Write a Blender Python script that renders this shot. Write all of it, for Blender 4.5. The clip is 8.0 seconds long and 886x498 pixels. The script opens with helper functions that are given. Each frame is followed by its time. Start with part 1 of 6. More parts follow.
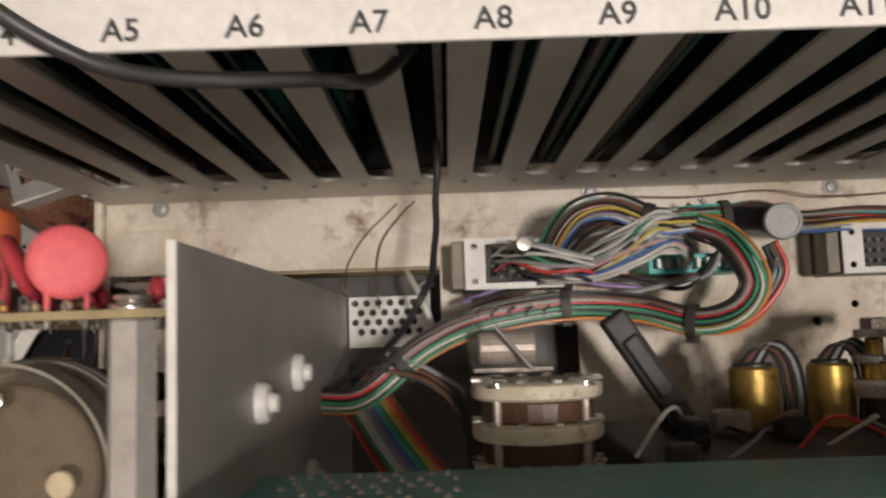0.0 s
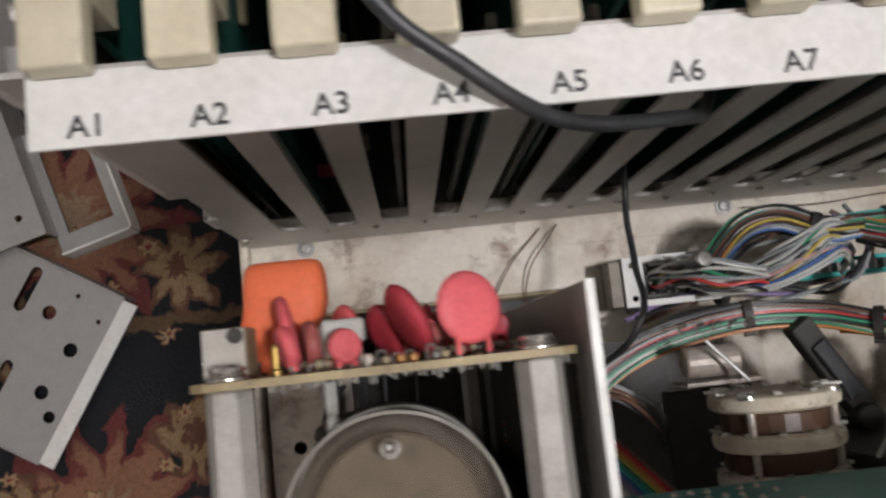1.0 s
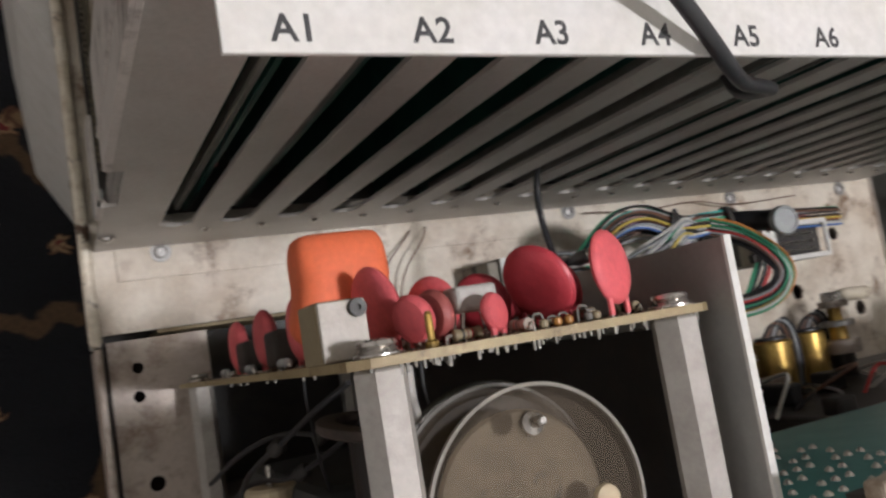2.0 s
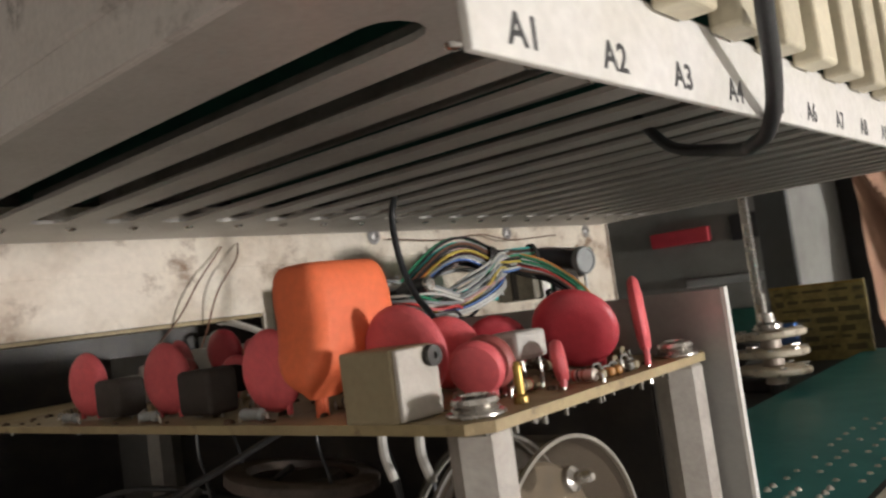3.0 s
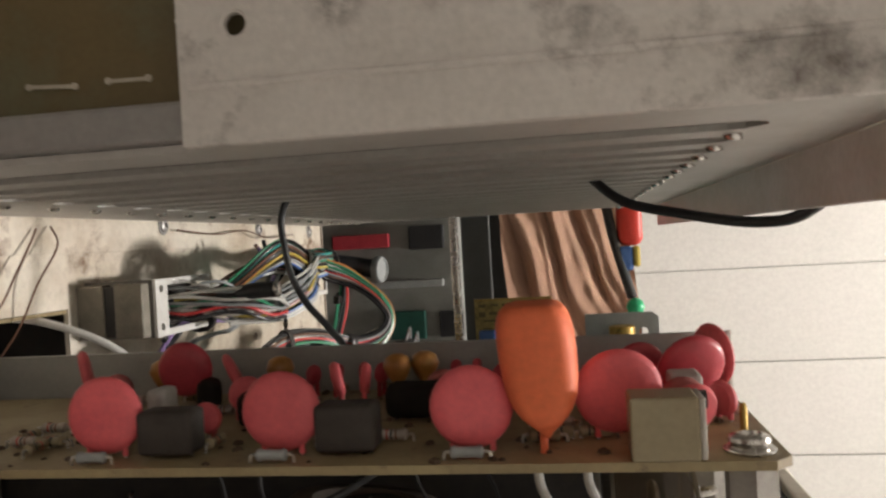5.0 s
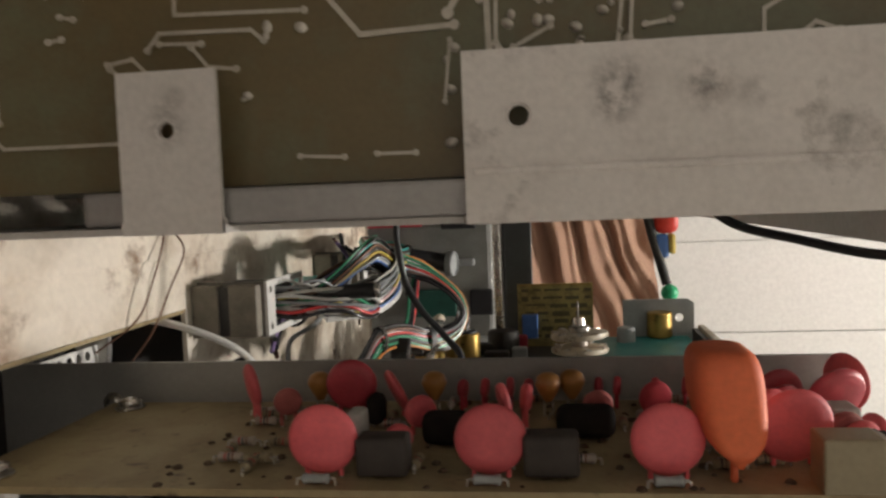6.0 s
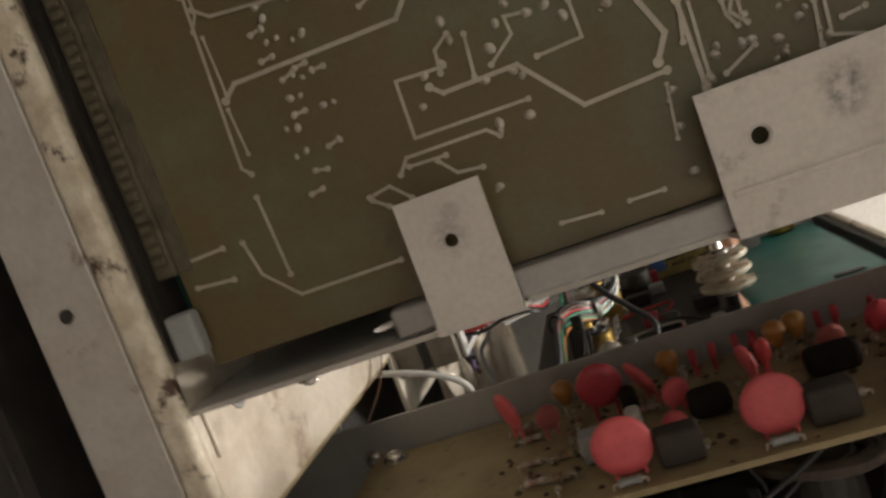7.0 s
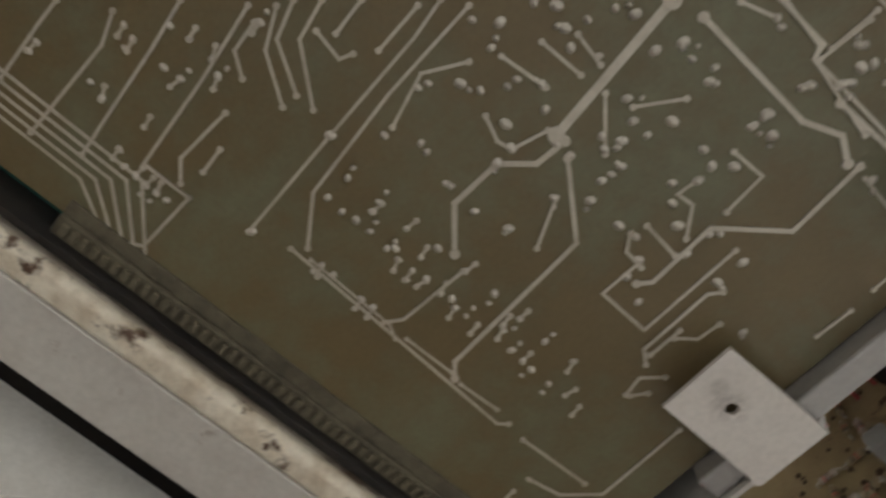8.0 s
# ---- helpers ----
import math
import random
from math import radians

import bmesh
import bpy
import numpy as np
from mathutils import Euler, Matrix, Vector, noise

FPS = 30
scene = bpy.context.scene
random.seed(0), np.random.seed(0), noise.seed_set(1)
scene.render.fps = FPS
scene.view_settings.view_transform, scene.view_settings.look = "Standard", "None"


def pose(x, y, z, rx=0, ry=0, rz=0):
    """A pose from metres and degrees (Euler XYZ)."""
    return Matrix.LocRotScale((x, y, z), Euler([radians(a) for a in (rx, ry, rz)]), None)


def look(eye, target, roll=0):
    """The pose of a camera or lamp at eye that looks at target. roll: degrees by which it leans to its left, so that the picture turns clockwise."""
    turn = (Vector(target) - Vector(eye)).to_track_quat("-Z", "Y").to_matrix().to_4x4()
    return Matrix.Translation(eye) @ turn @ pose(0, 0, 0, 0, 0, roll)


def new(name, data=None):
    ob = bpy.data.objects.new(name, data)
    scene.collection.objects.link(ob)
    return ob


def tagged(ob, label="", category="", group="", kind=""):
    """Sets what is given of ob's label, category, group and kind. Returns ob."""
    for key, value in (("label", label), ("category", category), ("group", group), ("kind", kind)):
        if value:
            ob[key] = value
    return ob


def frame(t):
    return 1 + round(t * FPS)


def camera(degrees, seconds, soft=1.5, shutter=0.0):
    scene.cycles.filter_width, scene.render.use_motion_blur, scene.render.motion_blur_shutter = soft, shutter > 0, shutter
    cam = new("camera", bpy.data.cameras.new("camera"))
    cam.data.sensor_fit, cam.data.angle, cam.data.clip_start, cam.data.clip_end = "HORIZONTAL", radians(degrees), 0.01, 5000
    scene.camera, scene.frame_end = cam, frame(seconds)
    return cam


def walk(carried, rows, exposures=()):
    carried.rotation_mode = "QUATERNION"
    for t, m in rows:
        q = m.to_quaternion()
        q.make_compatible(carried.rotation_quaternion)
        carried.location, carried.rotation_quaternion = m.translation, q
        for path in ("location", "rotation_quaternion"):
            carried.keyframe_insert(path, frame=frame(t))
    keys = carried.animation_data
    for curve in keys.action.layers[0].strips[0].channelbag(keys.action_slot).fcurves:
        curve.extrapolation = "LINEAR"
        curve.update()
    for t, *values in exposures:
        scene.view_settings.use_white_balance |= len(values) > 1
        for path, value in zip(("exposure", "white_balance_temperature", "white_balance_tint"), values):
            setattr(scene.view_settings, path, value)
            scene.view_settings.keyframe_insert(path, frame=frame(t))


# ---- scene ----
cam = camera(57.2, 8.0, soft=2.4, shutter=0.3)
PATH = [
    (0, (0.143, -0.06, 0.129), (0.136, 0.136, -1.861), -4.0),
    (0.2, (0.128, -0.055, 0.135), (0.136, 0.136, -1.856), -1.9),
    (0.5, (0.102, -0.048, 0.138), (0.126, 0.157, -1.851), 0.7),
    (0.8, (0.084, -0.051, 0.133), (0.122, 0.151, -1.857), 4.7),
    (1, (0.06, -0.052, 0.134), (0.157, 0.184, -1.85), 16.4),
    (1.5, (0.004, -0.052, 0.123), (0.41, 0.205, -1.818), 51.2),
    (1.8, (-0.009, -0.053, 0.112), (0.637, 0.191, -1.765), 61.9),
    (2, (-0.022, -0.053, 0.1), (0.845, 0.161, -1.69), 68.2),
    (2.2, (-0.03, -0.05, 0.092), (0.996, 0.141, -1.614), 71.1),
    (3.3, (-0.076, -0.037, 0.032), (1.571, 0.066, -1.098), 81.1),
    (3.5, (-0.083, -0.037, 0.022), (1.643, 0.042, -0.985), 82.1),
    (3.7, (-0.093, -0.038, 0.012), (1.706, 0.027, -0.858), 82.9),
    (4, (-0.097, -0.036, -0.001), (1.769, 0.026, -0.719), 83.9),
    (4.2, (-0.099, -0.036, -0.013), (1.81, 0.035, -0.604), 85.0),
    (5.3, (-0.126, -0.0105, -0.065), (1.85, -0.053, -0.366), 87.3),
    (5.5, (-0.128, -0.010, -0.0735), (1.849, -0.065, -0.365), 87.6),
    (6, (-0.141, 0.004, -0.094), (1.836, -0.115, -0.372), 88.2),
    (6.5, (-0.162, 0.016, -0.1105), (1.813, -0.128, -0.394), 84.25),
    (6.8, (-0.167, 0.028, -0.12), (1.79, -0.156, -0.49), 76.0),
    (7, (-0.164, 0.033, -0.128), (1.78, -0.17, -0.551), 70.7),
    (7.2, (-0.165, 0.043, -0.119), (1.758, -0.164, -0.628), 64.1),
    (7.5, (-0.161, 0.074, -0.118), (1.764, -0.191, -0.588), 53.8),
    (8, (-0.153, 0.11, -0.121), (1.705, -0.234, -0.777), 42.6),
]
walk(cam, [(t, look(eye, target, roll)) for t, eye, target, roll in PATH],
     [(0, -0.35, 6850, 14), (0.5, -0.43, 6350, 12), (1.0, -0.42, 6050, 12), (2.2, -0.24, 6050, 13), (3.3, 0.0, 6500, 10), (4.2, 0.27, 6500, 10), (5.5, 0.17, 6600, 10), (6.5, 0.03, 6600, 10), (7.0, 0.07, 6800, 10), (7.5, 0.43, 6150, 8), (8.0, 0.62, 5950, 7)])

# ---- room light ----
world = bpy.data.worlds.new("room_air")
world.use_nodes = True
world.node_tree.nodes["Background"].inputs[0].default_value = (0.75, 0.8, 0.9, 1)
world.node_tree.nodes["Background"].inputs[1].default_value = 0.05
scene.world = world
scene.view_settings.exposure = 0.0

LAMP = (0.42, -0.12, 1.35)
bulb = bpy.data.lights.new("bulb", "POINT")
bulb.energy, bulb.shadow_soft_size, bulb.color = 60, 0.06, (1.0, 0.95, 0.9)
new("bulb_light", bulb).location = LAMP


# ---- materials ----
def material(name, color, rough=0.6, metal=0.0, second=None, scale=60.0, amount=0.5, fine=900.0, bump=0.12, spread=0.0,
             third=None, third_scale=18.0, third_low=0.56, third_high=0.68, rough_var=0.12, coat=0.0):
    """A surface with stains (second colour), larger patches (third colour), fine grain, relief and uneven gloss."""
    m = bpy.data.materials.new(name)
    m.use_nodes = True
    n, l = m.node_tree.nodes, m.node_tree.links
    b = n["Principled BSDF"]
    co = n.new("ShaderNodeTexCoord")
    big = n.new("ShaderNodeTexNoise")
    big.inputs["Scale"].default_value, big.inputs["Detail"].default_value, big.inputs["Roughness"].default_value = scale, 6, 0.65
    small = n.new("ShaderNodeTexNoise")
    small.inputs["Scale"].default_value, small.inputs["Detail"].default_value = fine, 3
    l.new(co.outputs["Object"], big.inputs["Vector"])
    l.new(co.outputs["Object"], small.inputs["Vector"])
    ramp = n.new("ShaderNodeMapRange")
    ramp.inputs["From Min"].default_value, ramp.inputs["From Max"].default_value = 0.42, 0.68
    ramp.inputs["To Max"].default_value = amount
    l.new(big.outputs["Fac"], ramp.inputs["Value"])
    mix = n.new("ShaderNodeMixRGB")
    mix.inputs[1].default_value = (*color, 1)
    mix.inputs[2].default_value = (*(second or tuple(c * 0.6 for c in color)), 1)
    l.new(ramp.outputs[0], mix.inputs[0])
    last = mix.outputs[0]
    if third:
        patch = n.new("ShaderNodeTexNoise")
        patch.inputs["Scale"].default_value, patch.inputs["Detail"].default_value = third_scale, 7
        patch.inputs["Roughness"].default_value = 0.7
        l.new(co.outputs["Object"], patch.inputs["Vector"])
        cut = n.new("ShaderNodeMapRange")
        cut.inputs["From Min"].default_value, cut.inputs["From Max"].default_value = third_low, third_high
        l.new(patch.outputs["Fac"], cut.inputs["Value"])
        over = n.new("ShaderNodeMixRGB")
        over.inputs[2].default_value = (*third, 1)
        l.new(last, over.inputs[1])
        l.new(cut.outputs[0], over.inputs[0])
        last = over.outputs[0]
    hsv = n.new("ShaderNodeHueSaturation")
    grain = n.new("ShaderNodeMapRange")
    grain.inputs["To Min"].default_value, grain.inputs["To Max"].default_value = 0.86, 1.14
    l.new(small.outputs["Fac"], grain.inputs["Value"])
    value = grain.outputs[0]
    if spread:
        info = n.new("ShaderNodeObjectInfo")
        vary = n.new("ShaderNodeMapRange")
        vary.inputs["To Min"].default_value, vary.inputs["To Max"].default_value = 1 - spread, 1 + spread
        l.new(info.outputs["Random"], vary.inputs["Value"])
        times = n.new("ShaderNodeMath")
        times.operation = "MULTIPLY"
        l.new(value, times.inputs[0])
        l.new(vary.outputs[0], times.inputs[1])
        value = times.outputs[0]
    l.new(value, hsv.inputs["Value"])
    l.new(last, hsv.inputs["Color"])
    l.new(hsv.outputs[0], b.inputs["Base Color"])
    gloss = n.new("ShaderNodeMapRange")
    gloss.inputs["To Min"].default_value, gloss.inputs["To Max"].default_value = max(0.03, rough - rough_var), min(1, rough + rough_var)
    l.new(big.outputs["Fac"], gloss.inputs["Value"])
    l.new(gloss.outputs[0], b.inputs["Roughness"])
    b.inputs["Metallic"].default_value = metal
    b.inputs["Coat Weight"].default_value = coat
    if bump:
        bp = n.new("ShaderNodeBump")
        bp.inputs["Strength"].default_value, bp.inputs["Distance"].default_value = bump, 0.0006
        l.new(small.outputs["Fac"], bp.inputs["Height"])
        l.new(bp.outputs[0], b.inputs["Normal"])
    return m


def clear(name, color=(0.92, 0.93, 0.9), rough=0.08, weight=1.0, ior=1.3):
    m = bpy.data.materials.new(name)
    m.use_nodes = True
    b = m.node_tree.nodes["Principled BSDF"]
    b.inputs["Base Color"].default_value = (*color, 1)
    b.inputs["Roughness"].default_value = rough
    b.inputs["Transmission Weight"].default_value = weight
    b.inputs["IOR"].default_value = ior
    return m


def hazy(name, color, alpha, rough=0.5):
    """Clouded thin plastic that lets part of the light straight through."""
    m = bpy.data.materials.new(name)
    m.use_nodes = True
    b = m.node_tree.nodes["Principled BSDF"]
    b.inputs["Base Color"].default_value = (*color, 1)
    b.inputs["Roughness"].default_value = rough
    b.inputs["Alpha"].default_value = alpha
    b.inputs["Specular IOR Level"].default_value = 0.08
    return m


ALU = material("brushed_aluminium", (0.54, 0.52, 0.49), 0.52, 0.4, (0.42, 0.395, 0.36), 40, 0.45, 700, 0.1, third=(0.22, 0.19, 0.16), third_low=0.66, third_high=0.75)
ALU_SIDE = material("stained_aluminium", (0.7, 0.665, 0.63), 0.55, 0.3, (0.56, 0.525, 0.49), 55, 0.5, 800, 0.12, third=(0.19, 0.165, 0.15), third_scale=40, third_low=0.58, third_high=0.74)
WHITE_STRIP = material("white_lacquer", (0.8, 0.79, 0.77), 0.32, 0.0, (0.62, 0.6, 0.52), 45, 0.4, 500, 0.05, third=(0.45, 0.42, 0.3), third_scale=70, third_low=0.68, third_high=0.78)
PLATE = material("dirty_cream_plate", (0.75, 0.69, 0.59), 0.5, 0.0, (0.42, 0.33, 0.23), 28, 0.8, 400, 0.15, third=(0.2, 0.12, 0.065), third_scale=40, third_low=0.545, third_high=0.70)
EDGE = material("grimy_flange", (0.5, 0.44, 0.39), 0.45, 0.25, (0.38, 0.31, 0.25), 50, 0.6, 500, 0.15, third=(0.17, 0.11, 0.075), third_scale=70, third_low=0.5, third_high=0.72)
IVORY = material("ivory_plastic", (0.66, 0.6, 0.45), 0.45, 0.0, (0.5, 0.43, 0.3), 60, 0.6, 500, 0.06, spread=0.14)
FR4 = material("fibreglass_board", (0.142, 0.108, 0.053), 0.36, 0.0, (0.1, 0.078, 0.04), 22, 0.7, 900, 0.06, third=(0.15, 0.15, 0.092), third_scale=22, third_low=0.46, third_high=0.66)
FR4_LIGHT = material("pale_board", (0.35, 0.28, 0.15), 0.55, 0.0, (0.24, 0.18, 0.1), 60, 0.8, 900, 0.1, third=(0.12, 0.08, 0.05), third_scale=110, third_low=0.56, third_high=0.68)
TIN = material("tinned_track", (0.52, 0.485, 0.415), 0.38, 0.25, (0.3, 0.26, 0.2), 120, 0.6, 900, 0.1)
SOLDER = material("solder", (0.72, 0.7, 0.65), 0.28, 0.7, (0.4, 0.37, 0.32), 300, 0.5, 900, 0.1)
GREEN = material("green_board", (0.012, 0.085, 0.066), 0.5, 0.0, (0.008, 0.04, 0.032), 60, 0.6, 800, 0.05)
TEAL = material("teal_board", (0.025, 0.26, 0.25), 0.4, 0.0, (0.015, 0.16, 0.155), 30, 0.6, 800, 0.08)
ORANGE = material("orange_epoxy", (0.85, 0.185, 0.07), 0.62, 0.0, (0.72, 0.14, 0.06), 60, 0.5, 700, 0.05)
PINK = material("pink_ceramic", (0.76, 0.135, 0.15), 0.55, 0.0, (0.54, 0.085, 0.1), 120, 0.5, 900, 0.08, spread=0.16)
BROWNISH = material("brownish_ceramic", (0.42, 0.11, 0.10), 0.5, 0.0, (0.26, 0.07, 0.065), 120, 0.5, 900, 0.08, spread=0.12)
RED = material("dark_red_ceramic", (0.5, 0.05, 0.07), 0.42, 0.0, (0.35, 0.035, 0.05), 120, 0.5, 900, 0.08, spread=0.15)
STEEL = material("bright_steel", (0.62, 0.6, 0.57), 0.26, 0.9, (0.4, 0.37, 0.33), 150, 0.5, 900, 0.1)
DULL = material("dull_zinc", (0.4, 0.39, 0.38), 0.45, 0.6, (0.35, 0.34, 0.33), 90, 0.5, 700, 0.1)
DIVIDER = material("grey_anodised_sheet", (0.42, 0.415, 0.4), 0.45, 0.4, (0.3, 0.295, 0.285), 25, 0.6, 800, 0.08)
PILLAR = material("dull_pillar_metal", (0.42, 0.4, 0.37), 0.6, 0.25, (0.3, 0.27, 0.24), 120, 0.6, 900, 0.15)
SHELL = material("grey_shell", (0.2, 0.19, 0.17), 0.55, 0.1, (0.11, 0.1, 0.085), 90, 0.6, 900, 0.1)
BLACK = material("black_rubber", (0.02, 0.021, 0.024), 0.45, 0.0, (0.035, 0.034, 0.034), 90, 0.5, 900, 0.08)
MOULD = material("dark_moulding", (0.016, 0.013, 0.011), 0.85, 0.0, (0.03, 0.024, 0.019), 150, 0.6, 900, 0.15)
MOULD.node_tree.nodes["Principled BSDF"].inputs["Specular IOR Level"].default_value = 0.15
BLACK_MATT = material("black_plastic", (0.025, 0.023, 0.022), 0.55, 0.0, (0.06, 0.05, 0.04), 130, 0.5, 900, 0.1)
AMBER = material("amber_epoxy", (0.42, 0.2, 0.05), 0.35, 0.0, (0.28, 0.11, 0.03), 150, 0.5, 800, 0.05)
GOLD = material("tarnished_brass", (0.46, 0.31, 0.085), 0.42, 0.8, (0.22, 0.13, 0.045), 90, 0.65, 800, 0.12, third=(0.07, 0.045, 0.025), third_scale=120, third_low=0.58, third_high=0.7)
CREAM = material("ceramic_wafer", (0.72, 0.65, 0.52), 0.5, 0.0, (0.5, 0.4, 0.27), 110, 0.6, 900, 0.1, third=(0.2, 0.13, 0.07), third_scale=120, third_low=0.55, third_high=0.66)
WHITE = material("white_plastic", (0.78, 0.77, 0.74), 0.4, 0.0, (0.62, 0.6, 0.55), 80, 0.5, 800, 0.05)
GREY_P = material("grey_plastic", (0.36, 0.38, 0.38), 0.5, 0.0, (0.26, 0.27, 0.27), 90, 0.5, 800, 0.08)
TAN_BOX = material("tan_box_paint", (0.3, 0.245, 0.15), 0.5, 0.0, (0.34, 0.29, 0.19), 90, 0.5, 800, 0.06)
BEIGE = material("beige_card", (0.6, 0.5, 0.34), 0.6, 0.0, (0.42, 0.34, 0.22), 70, 0.6, 700, 0.08, third=(0.25, 0.2, 0.13), third_scale=90, third_low=0.62, third_high=0.7)
DARK = material("dark_equipment_paint", (0.06, 0.065, 0.065), 0.5, 0.0, (0.03, 0.032, 0.032), 12, 0.6, 400, 0.1)
WALL = material("white_wall_paint", (0.8, 0.78, 0.74), 0.6, 0.0, (0.72, 0.7, 0.66), 3, 0.5, 120, 0.08)
CLOTH = material("brown_cloth", (0.34, 0.2, 0.135), 0.85, 0.0, (0.22, 0.125, 0.085), 14, 0.5, 900, 0.35)
INK = material("black_ink", (0.03, 0.03, 0.032), 0.5, 0.0, (0.06, 0.06, 0.06), 300, 0.6, 900, 0.0)
CLEAR = clear("clear_acrylic")


def smudged(name, base, spots, color):
    """A copy of a metal with greasy finger marks at some places (y, z, radius), broken up by noise."""
    m = base.copy()
    m.name = name
    n, l = m.node_tree.nodes, m.node_tree.links
    b = n["Principled BSDF"]
    last = b.inputs["Base Color"].links[0].from_socket
    co = n.new("ShaderNodeTexCoord")
    rag = n.new("ShaderNodeTexNoise")
    rag.inputs["Scale"].default_value, rag.inputs["Detail"].default_value, rag.inputs["Roughness"].default_value = 230, 6, 0.72
    l.new(co.outputs["Object"], rag.inputs["Vector"])
    flat = n.new("ShaderNodeVectorMath")
    flat.operation = "MULTIPLY"
    flat.inputs[1].default_value = (0, 1, 1)
    l.new(co.outputs["Object"], flat.inputs[0])
    for y, z, r, strength in spots:
        d = n.new("ShaderNodeVectorMath")
        d.operation = "DISTANCE"
        d.inputs[1].default_value = (0, y, z)
        l.new(flat.outputs[0], d.inputs[0])
        near = n.new("ShaderNodeMapRange")
        near.interpolation_type = "SMOOTHSTEP"
        near.inputs["From Min"].default_value, near.inputs["From Max"].default_value = r, r * 0.1
        near.inputs["To Max"].default_value = strength
        l.new(d.outputs["Value"], near.inputs["Value"])
        both = n.new("ShaderNodeMath")
        both.operation = "MULTIPLY"
        both.use_clamp = True
        cutoff = n.new("ShaderNodeMapRange")
        cutoff.inputs["From Min"].default_value, cutoff.inputs["From Max"].default_value = 0.40, 0.62
        l.new(rag.outputs["Fac"], cutoff.inputs["Value"])
        l.new(near.outputs[0], both.inputs[0])
        l.new(cutoff.outputs[0], both.inputs[1])
        over = n.new("ShaderNodeMixRGB")
        over.inputs[2].default_value = (*color, 1)
        l.new(both.outputs[0], over.inputs[0])
        l.new(last, over.inputs[1])
        last = over.outputs[0]
    l.new(last, b.inputs["Base Color"])
    return m


FINGERED = smudged("finger_marked_aluminium", ALU_SIDE, ((0.0215, -0.0835, 0.0062, 0.9), (0.0180, -0.0845, 0.0050, 0.7), (0.0205, -0.0700, 0.0058, 0.8), (0.0190, -0.0630, 0.0040, 0.4), (0.0130, -0.0500, 0.0050, 0.4), (0.0185, -0.1597, 0.0050, 0.8), (0.0225, -0.1585, 0.0040, 0.5)), (0.16, 0.14, 0.13))


# ---- shape helpers ----
def thing(name, base, label, category, group="", kind=""):
    ob = new(name)
    ob.location = base
    ob.empty_display_size = 0.01
    return tagged(ob, label, category, group, kind)


def part(name, bm, mat, parent=None, label="", smooth=False):
    me = bpy.data.meshes.new(name)
    bmesh.ops.recalc_face_normals(bm, faces=bm.faces)
    if smooth:
        for f in bm.faces:
            f.smooth = True
    bm.to_mesh(me)
    bm.free()
    me.materials.append(mat)
    if smooth:
        me.set_sharp_from_angle(angle=radians(42))
    ob = new(name, me)
    if parent:
        ob.parent = parent
        top, m = parent, Matrix()
        while top:
            m = Matrix.Translation(top.location) @ m if top.type == "EMPTY" else m
            top = top.parent
        ob.matrix_parent_inverse = m.inverted() if parent.type == "EMPTY" else Matrix()
    if label:
        ob["label"] = label
    return ob


def bm_box(x0, x1, y0, y1, z0, z1, bevel=0.0, bm=None, m=None, seg=2):
    own = bmesh.new()
    v = [own.verts.new((x, y, z)) for x in (x0, x1) for y in (y0, y1) for z in (z0, z1)]
    for q in ((0, 1, 3, 2), (4, 6, 7, 5), (0, 4, 5, 1), (2, 3, 7, 6), (0, 2, 6, 4), (1, 5, 7, 3)):
        own.faces.new([v[i] for i in q])
    if bevel:
        bmesh.ops.bevel(own, geom=own.edges[:], offset=bevel, segments=seg, profile=0.5, affect="EDGES")
    return merge(own, bm, m)


def merge(own, bm=None, m=None):
    if m is not None:
        own.transform(m)
    if bm is None:
        return own
    me = bpy.data.meshes.new("tmp")
    own.to_mesh(me)
    own.free()
    bm.from_mesh(me)
    bpy.data.meshes.remove(me)
    return bm


def bm_lathe(profile, seg=24, bm=None, m=None, cap=True):
    """A solid of revolution about z, from (radius, height) pairs."""
    own = bmesh.new()
    rings = []
    for r, h in profile:
        if r < 1e-7:
            rings.append([own.verts.new((0, 0, h))])
        else:
            rings.append([own.verts.new((r * math.cos(a * 2 * math.pi / seg), r * math.sin(a * 2 * math.pi / seg), h)) for a in range(seg)])
    for a, b in zip(rings, rings[1:]):
        for i in range(seg):
            j = (i + 1) % seg
            if len(a) == 1 and len(b) == 1:
                continue
            if len(a) == 1:
                own.faces.new((a[0], b[i], b[j]))
            elif len(b) == 1:
                own.faces.new((a[i], b[0], a[j]))
            else:
                own.faces.new((a[i], b[i], b[j], a[j]))
    if cap and len(rings[0]) > 1:
        own.faces.new(rings[0][::-1])
    if cap and len(rings[-1]) > 1:
        own.faces.new(rings[-1])
    return merge(own, bm, m)


def along(p, axis):
    """A pose at p whose z axis points along axis."""
    return Matrix.Translation(p) @ Vector(axis).to_track_quat("Z", "Y").to_matrix().to_4x4()


def bm_cyl(p, axis, r, h, seg=20, bevel=0.0, bm=None):
    b = min(bevel, r * 0.5, h * 0.4)
    pro = [(r, 0), (r, h)] if not b else [(r - b, 0), (r, b), (r, h - b), (r - b, h)]
    return bm_lathe(pro, seg, bm, along(p, axis))


